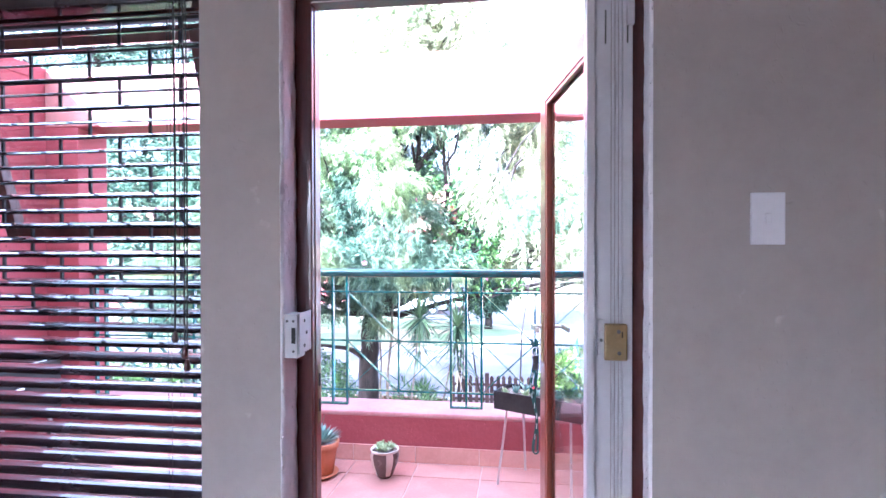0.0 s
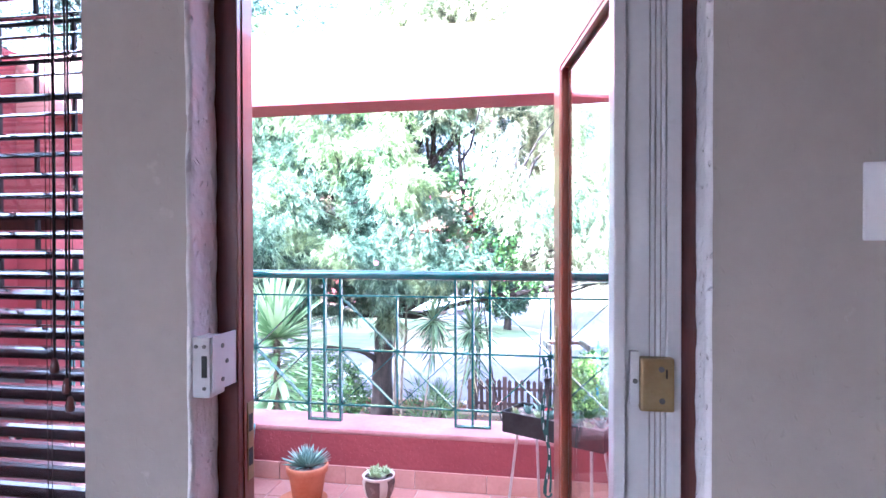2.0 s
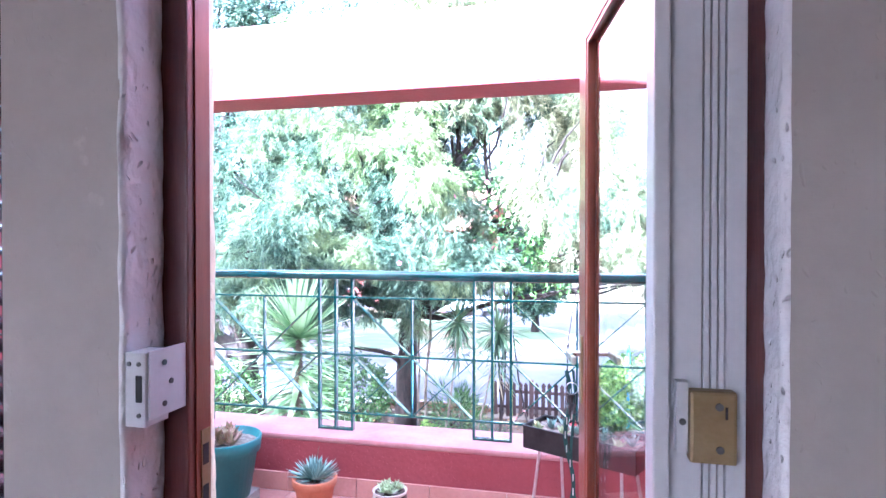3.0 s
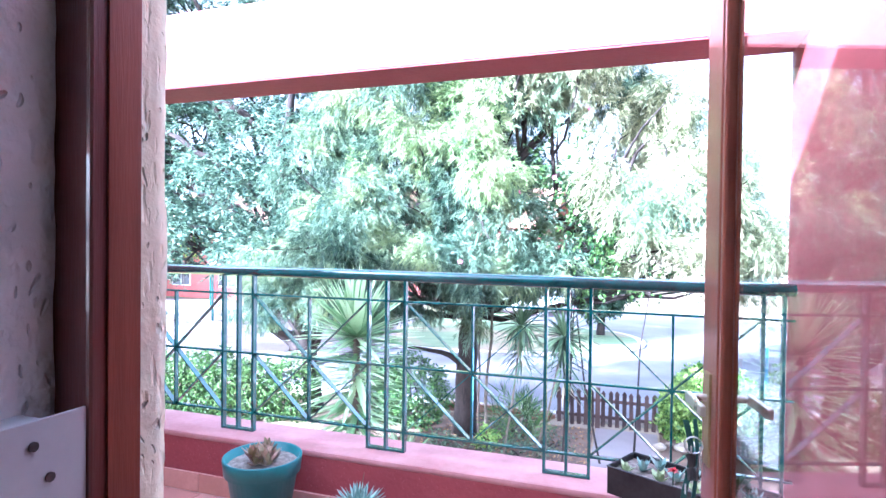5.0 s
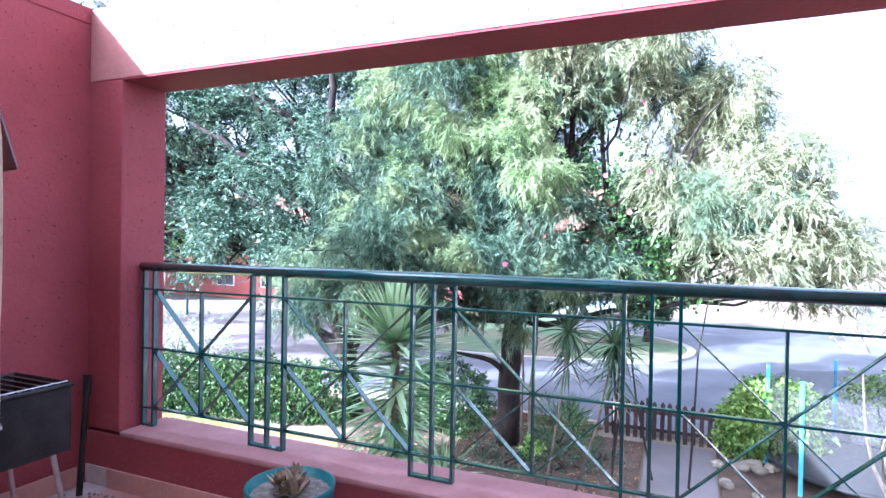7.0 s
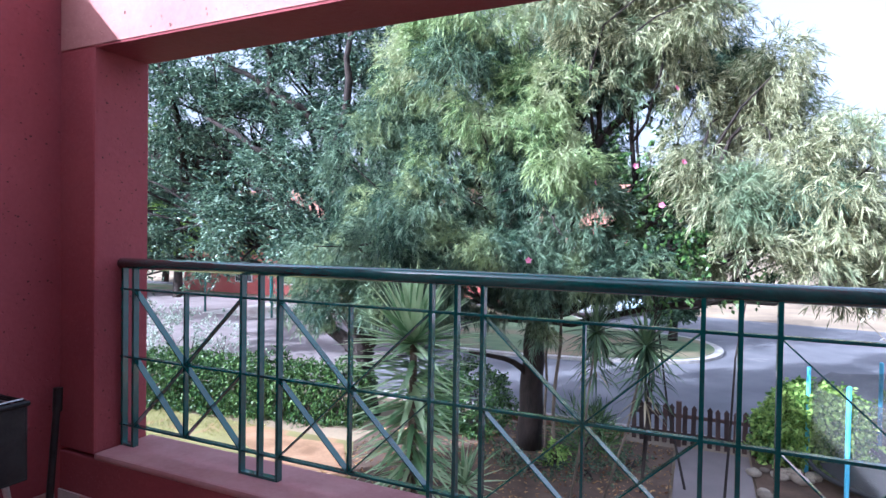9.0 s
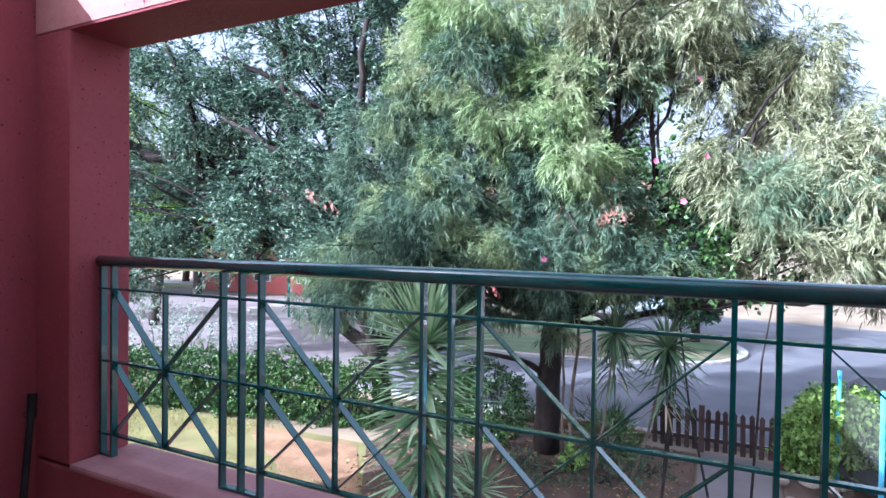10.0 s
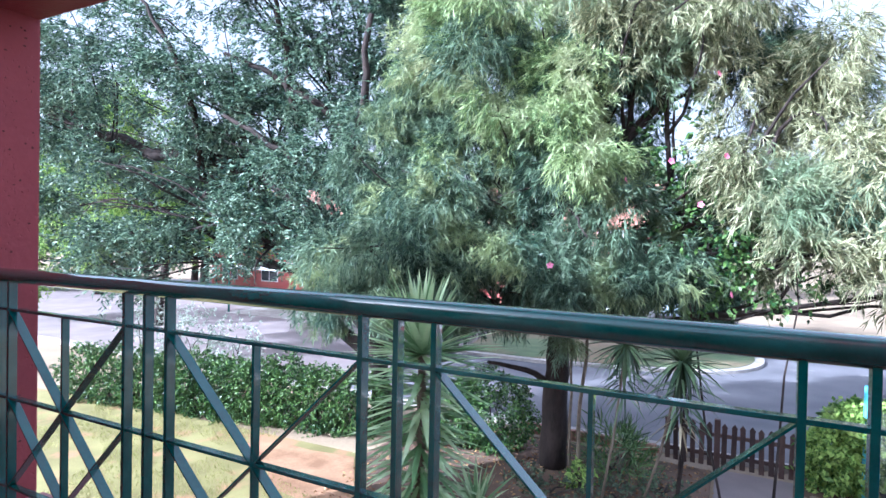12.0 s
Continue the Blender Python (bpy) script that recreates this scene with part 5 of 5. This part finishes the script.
def hibiscus(x, y, z, k):
    f = thing("hibiscus_flower", x, y, z, "pink five-petalled hibiscus flower among leaves", "flower", "hibiscus flowers")
    for j in range(5):
        piece("petal", petal, pose(x, y, z, 75, 0, 15 * k) @ pose(0, 0, 0, 0, 0, 72 * j + 20 * k) @ pose(0, 0, 0, 0, -18, 0), f)
    part("stamen", tube(bmesh.new(), [(x, y, z), (x + .01, y - .05, z + .01)], .004, 6), REDPETAL, f)


for k, (x, y, z) in enumerate(((-0.57, 10.2, 1.87), (-2.29, 9.3, 1.04), (-0.95, 10.2, 2.45), (-.3, 10.3, 2.5), (-.42, 10.4, 3.6), (-.2, 10.2, .72), (-1.5, 10.0, 2.2))):
    hibiscus(x, y, z, k)

# yuccas: every stiff leaf is a piece
yl = blade("leaf", .62, .055, YUCCA, .05, .25)
yd = blade("leaf", .55, .04, YUCCADEAD, .12, .25)


yb = blade("leaf", 1.0, .085, YUCCA, .06, .14)
yk = blade("leaf", .58, .046, YUCCADARK, .3, .25)


def yucca(name, x, y, z0, z1, n, label, seed, size=1.0, skirt=0, r=.08, lean=0.0, me=None, low=-25, reach=9.0):
    me = me or yl
    y_ = thing(name, x - lean, y, z0, label, "yucca")
    part("stem", tube(bmesh.new(), [(x - lean, y, z0), (x - lean * .4, y, (z0 + z1) / 2), (x, y, z1)], [r, r * .9, r * .8], 10), TWIG, y_, "", True)
    rosette(y_, "leaf", me, x, y, z1, n, seed, 88, low, (.85 * size, 1.15 * size), .02, 1.0)
    rnd = random.Random(seed + 1)
    for k in range(skirt):
        f = (k + .5) / skirt
        z = z1 - .05 - f * min(reach, z1 - z0 - .25)
        a = k * 137.5 + rnd.uniform(-20, 20)
        s = rnd.uniform(.75, 1.1) * size * (1 - .2 * f)
        dead = f > .75 and rnd.random() < .4
        m = pose(x + .05 * math.cos(radians(a)), y + .05 * math.sin(radians(a)), z, 0, 0, a) @ pose(0, 0, 0, 0, -6 + 34 * f + rnd.uniform(-16, 16), 0) @ Matrix.Diagonal((s, s, s, 1))
        piece("leaf", yd if dead else me, m, y_)
    return y_


yucca("yucca", -3.66, 8.4, GZ, -0.12, 130, "tall yucca with a crown of stiff green leaves and dry skirt", 80, 1.0, 290, .07, 0, yb, -5)
yucca("yucca", -3.0, 8.7, GZ, -2.1, 40, "small yucca with arching leaves beside the tall one", 81, 1.0, 0)
yucca("yucca", -1.46, 10.2, GZ, -0.05, 80, "slim-stemmed yucca with a drooping dark leaf head", 82, .95, 50, .02, .35, yk, -72, .7)
yucca("yucca", -0.74, 10.2, GZ, -0.2, 80, "slim-stemmed yucca with long drooping dark leaves", 83, 1.0, 56, .02, .6, yk, -75, .85)
yucca("yucca", -1.75, 12.6, GZ, -2.3, 34, "low clump of strappy green leaves in the bed", 84, .7, 0)

# picket fence and gate
PK = bmesh.new()
pk_w, pk_h = .085, .80
vs = [(-pk_w / 2, 0), (pk_w / 2, 0), (pk_w / 2, pk_h - .09), (pk_w * .62, pk_h - .075), (0, pk_h), (-pk_w * .62, pk_h - .075), (-pk_w / 2, pk_h - .09)]
fr = [PK.verts.new((x, -.009, z)) for x, z in vs]
bk = [PK.verts.new((x, .009, z)) for x, z in vs]
PK.faces.new(fr)
PK.faces.new(list(reversed(bk)))
for k in range(len(vs)):
    PK.faces.new((fr[k], bk[k], bk[(k + 1) % len(vs)], fr[(k + 1) % len(vs)]))
bmesh.ops.recalc_face_normals(PK, faces=PK.faces)
picket = to_mesh("picket", PK, FENCEWOOD)


def pickets(name, x0, x1, y, n, label, post_xs):
    f = thing(name, (x0 + x1) / 2, y, GZ, label, "gate" if "gate" in name else "fence")
    rnd = random.Random(int(x0 * 100))
    for k in range(n):
        piece("picket", picket, pose(x0 + (x1 - x0) * (k + .5) / n, y - .03, GZ + .05 + rnd.uniform(-.015, .015), 0, rnd.uniform(-1.5, 1.5), 0), f)
    for z in (.22, .58):
        part("cross_rail", bx((x0, y - .018, GZ + z), (x1, y + .018, GZ + z + .07), .004), FENCEWOOD, f)
    for x in post_xs:
        part("fence_post", bx((x - .05, y - .03, GZ), (x + .05, y + .06, GZ + .9), .006), FENCEWOOD, f)
    return f


pickets("picket_gate", -1.28, -0.42, 13.5, 6, "low dark-stained picket gate", ())
pickets("picket_fence", -0.34, 1.0, 13.5, 9, "low dark-stained pointed picket fence", (-.38, .95))
edging = thing("brick_edging", -2.7, 13.55, GZ, "low weathered brick edging along the garden bed", "edging")
brick = to_mesh("brick", bx((-.105, -.05, 0), (.105, .05, .068), .006), surf("weathered_brick", (0.2, 0.09, 0.06), (0.34, 0.18, 0.13), 9, .9, .4, 40, each=.7))
for row in range(3):
    for k in range(12):
        piece("brick", brick, pose(-4.0 + .225 * k + (.11 if row % 2 else 0), 13.55, GZ + .02 + .074 * row, 0, 0, 0), edging)

# trampoline with net
tcx, tcy, tr_ = 3.15, 12.75, 1.42
tp = thing("trampoline", tcx, tcy, GZ, "round garden trampoline with blue padded poles and black net", "trampoline")
ring = [(tcx + tr_ * math.cos(2 * math.pi * k / 32), tcy + tr_ * math.sin(2 * math.pi * k / 32), GZ + .32) for k in range(33)]
part("frame", tube(bmesh.new(), ring, .03, 8), STEEL, tp)
part("pad", tube(bmesh.new(), ring, .038, 8), BLACKNET, tp, "dark edge pad", True)
part("mat", lathe(bmesh.new(), [(tr_ - .14, .315), (tr_ - .14, .32), (.1, .322)], tcx, tcy, GZ, 40), BLACKNET, tp)
b = bmesh.new()
lo_ = [b.verts.new((x, y, GZ + .35)) for x, y, z in ring[:-1]]
hi_ = [b.verts.new((tcx + (x - tcx) * .98, tcy + (y - tcy) * .98, GZ + 1.72 - .05 * (k % 4 in (1, 2, 3)))) for k, (x, y, z) in enumerate(ring[:-1])]
for k in range(32):
    b.faces.new((lo_[k], lo_[(k + 1) % 32], hi_[(k + 1) % 32], hi_[k]))
part("safety_net", b, NET, tp, "fine dark safety net")
for a in (165, 222, 95, 35, -80, -20):
    x, y = tcx + (tr_ + .05) * math.cos(radians(a)), tcy + (tr_ + .05) * math.sin(radians(a))
    pole = part("pole", tube(bmesh.new(), [(x, y, GZ), (x, y, GZ + 1.85)], .035, 10), BLUE, tp, "blue foam-padded pole")
    part("cap", lathe(bmesh.new(), [(.036, 0), (.036, .02), (.02, .04)], x, y, GZ + 1.85, 10), BLUE, pole)

# stones and clutter in the bed
stone_b = bmesh.new()
bmesh.ops.create_icosphere(stone_b, subdivisions=2, radius=1.0)
for v in stone_b.verts:
    v.co *= 1 + .25 * noise.noise(v.co * 1.7)
    v.co.z *= .6
stone = to_mesh("garden_stone", stone_b, STONE)
rnd = random.Random(33)
for k in range(34):
    x, y = (rnd.uniform(-.55, -.35), 4.2 + .28 * k) if k < 22 else (rnd.uniform(.85, 2.0), rnd.uniform(11.3, 12.9))
    s = rnd.uniform(.06, .14)
    o = new("garden_stone", stone)
    o.matrix_basis = pose(x, y, GZ + .03 + s * .3, 0, 0, rnd.uniform(0, 360)) @ Matrix.Diagonal((s * rnd.uniform(.8, 1.5), s, s, 1))
    tagged(o, "rough pale garden stone edging the bed", "stone", "garden stones")

# fallen leaves, grass
rng = np.random.default_rng(77)
n = 5000
P = np.column_stack((rng.uniform(-6, -.4, n), rng.uniform(4, 13.3, n), np.full(n, GZ + .028)))
W = np.column_stack((rng.normal(size=n), rng.normal(size=n), rng.uniform(0, .35, n)))
tagged(part("fallen_leaves", leaf_mesh("fallen_leaves", P, W, rng.uniform(.04, .09, n), rng.uniform(.02, .04, n), surf("fallen_leaf", (0.16, 0.075, 0.03), (0.4, 0.24, 0.1), 1, .8, 0, 20, island=1.0)), None), "brown fallen leaves scattered over the soil", "fallen leaves", "", "stuff")
n = 42000
P = np.column_stack((rng.uniform(-14, -4.7, n), rng.uniform(4.5, 10.9, n), np.full(n, GZ + .012)))
dens = np.sin(P[:, 0] * 1.3) * np.sin(P[:, 1] * 1.7 + 1) + .5 * np.sin(P[:, 0] * 3.1 + P[:, 1] * 2.3)
P = P[~((P[:, 0] > -8.3) & (P[:, 1] > 9.0 - .25 * (P[:, 0] + 6))) & (dens > -.35) & (P[:, 0] + (P[:, 1] - 8.2) * .6 < -4.7 + 0 * dens)]
n = len(P)
W = np.column_stack((rng.normal(size=n) * .5, rng.normal(size=n) * .5, np.ones(n)))
tagged(part("lawn_grass", leaf_mesh("lawn_grass", P, W, rng.uniform(.03, .08, n), np.full(n, .008), STRAW), None), "short dry straw-coloured grass blades", "grass", "", "stuff")

# ---- houses across the road ----


def house(name, x0, x1, y0, y1, zw, zr, label, n, seed):
    h = thing(name, (x0 + x1) / 2, (y0 + y1) / 2, GZ, label, "house")
    part("wall", bx((x0, y0, GZ), (x1, y1, zw)), FARWALL, h)
    b = bmesh.new()
    o = .5
    ym = (y0 + y1) / 2
    q = [(x0 - o, y0 - o, zw - .15), (x1 + o, y0 - o, zw - .15), (x1 + o, ym, zr), (x0 - o, ym, zr), (x1 + o, y1 + o, zw - .15), (x0 - o, y1 + o, zw - .15)]
    v = [b.verts.new(p) for p in q]
    w = [b.verts.new(Vector(p) + Vector((0, 0, .15))) for p in q]
    for f in ((0, 1, 2, 3), (3, 2, 4, 5)):
        b.faces.new([w[i] for i in f])
        b.faces.new([v[i] for i in reversed(f)])
    for a, c in ((0, 1), (1, 2), (2, 4), (4, 5), (5, 3), (3, 0)):
        b.faces.new((v[a], v[c], w[c], w[a]))
    part("roof", b, ROOFTILE, h)
    for k in range(n):
        x = x0 + (x1 - x0) * (k + .5) / n
        for z in ((GZ + .9, GZ + 2.1), (GZ + 3.6, GZ + 4.8)):
            if z[1] < zw - .2:
                wf = part("window", bx((x - .75, y0 - .05, z[0]), (x + .75, y0 + .02, z[1]), .01), CARWHITE, h)
                part("pane", bx((x - .68, y0 - .06, z[0] + .07), (x - .03, y0 - .045, z[1] - .07)), DARKGLASS, wf)
                part("pane", bx((x + .03, y0 - .06, z[0] + .07), (x + .68, y0 - .045, z[1] - .07)), DARKGLASS, wf)
    return h


house("red_house", -34, -19, 31, 39, 2.4, 4.6, "red plastered townhouse with a brown tiled roof", 4, 1)
house("red_house", -17, -5, 37, 45, 2.4, 5.0, "red plastered townhouse behind the trees", 3, 2)
sheet("carport_floor", [(-23, 22.5), (-18.5, 22.5), (-18.5, 27.5), (-23, 27.5)], GZ + .16, CONCRETE, "shaded concrete carport floor", "floor", .03)
cp = thing("carport", -20.5, 25, GZ, "flat white carport roof on slim green posts", "carport")
part("roof", bx((-23, 22.5, -.35), (-18.5, 27.5, -.2), .01), CARWHITE, cp)
for x in (-22.9, -18.6):
    for y in (22.6, 27.4):
        part("post", tube(bmesh.new(), [(x, y, GZ), (x, y, -.35)], .06, 8), GREEN, cp)


def car(x, y, rz, paint, label):
    c = thing("parked_car", x, y, GZ, label, "car")
    M = pose(x, y, GZ + .01, 0, 0, rz)

    def slab(profile, hw, mat, name):
        b = bmesh.new()
        a = [b.verts.new((px, -hw, pz)) for px, pz in profile]
        d = [b.verts.new((px, hw, pz)) for px, pz in profile]
        b.faces.new(a)
        b.faces.new(list(reversed(d)))
        for k in range(len(profile)):
            b.faces.new((a[k], d[k], d[(k + 1) % len(profile)], a[(k + 1) % len(profile)]))
        bmesh.ops.recalc_face_normals(b, faces=b.faces)
        bmesh.ops.bevel(b, geom=b.edges[:], offset=.05, segments=2, affect='EDGES')
        bmesh.ops.transform(b, matrix=M, verts=b.verts)
        return part(name, b, mat, c, "", True)
    slab([(-2.1, .3), (2.1, .3), (2.15, .7), (1.2, .92), (-2.0, .98), (-2.15, .7)], .85, paint, "body")
    slab([(-1.95, .95), (1.1, .9), (.45, 1.42), (-1.6, 1.45)], .74, DARKGLASS, "glasshouse")
    slab([(-1.62, 1.42), (.48, 1.39), (.3, 1.5), (-1.5, 1.52)], .70, paint, "roof")
    for sx in (-1.35, 1.35):
        for sy in (-.82, .82):
            w = part("wheel", tube(bmesh.new(), [M @ Vector((sx, sy - .09, .3)), M @ Vector((sx, sy + .09, .3))], .3, 18), RUBBER, c)
            part("rim", tube(bmesh.new(), [M @ Vector((sx, sy - .1, .3)), M @ Vector((sx, sy + .1, .3))], .18, 14), STEEL, w)
    for sy in (-.62, .62):
        part("tail_light", bx((-2.16, sy - .14, .68), (-2.08, sy + .14, .82), .01, M), REDPETAL, c)
        part("headlight", bx((2.06, sy - .16, .62), (2.15, sy + .16, .76), .01, M), CARWHITE, c)


car(-6.0, 32.0, 10, CARWHITE, "white hatchback parked beyond the trees")
car(-3.0, 34.5, 15, surf("silver_blue_car_paint", (0.34, 0.42, 0.46), (0.4, 0.48, 0.52), 2, .25, 0, 40, coat=.5), "silver-blue car parked beyond the trees")
car(9.0, 22.0, 80, CARWHITE, "white car parked beside the road")
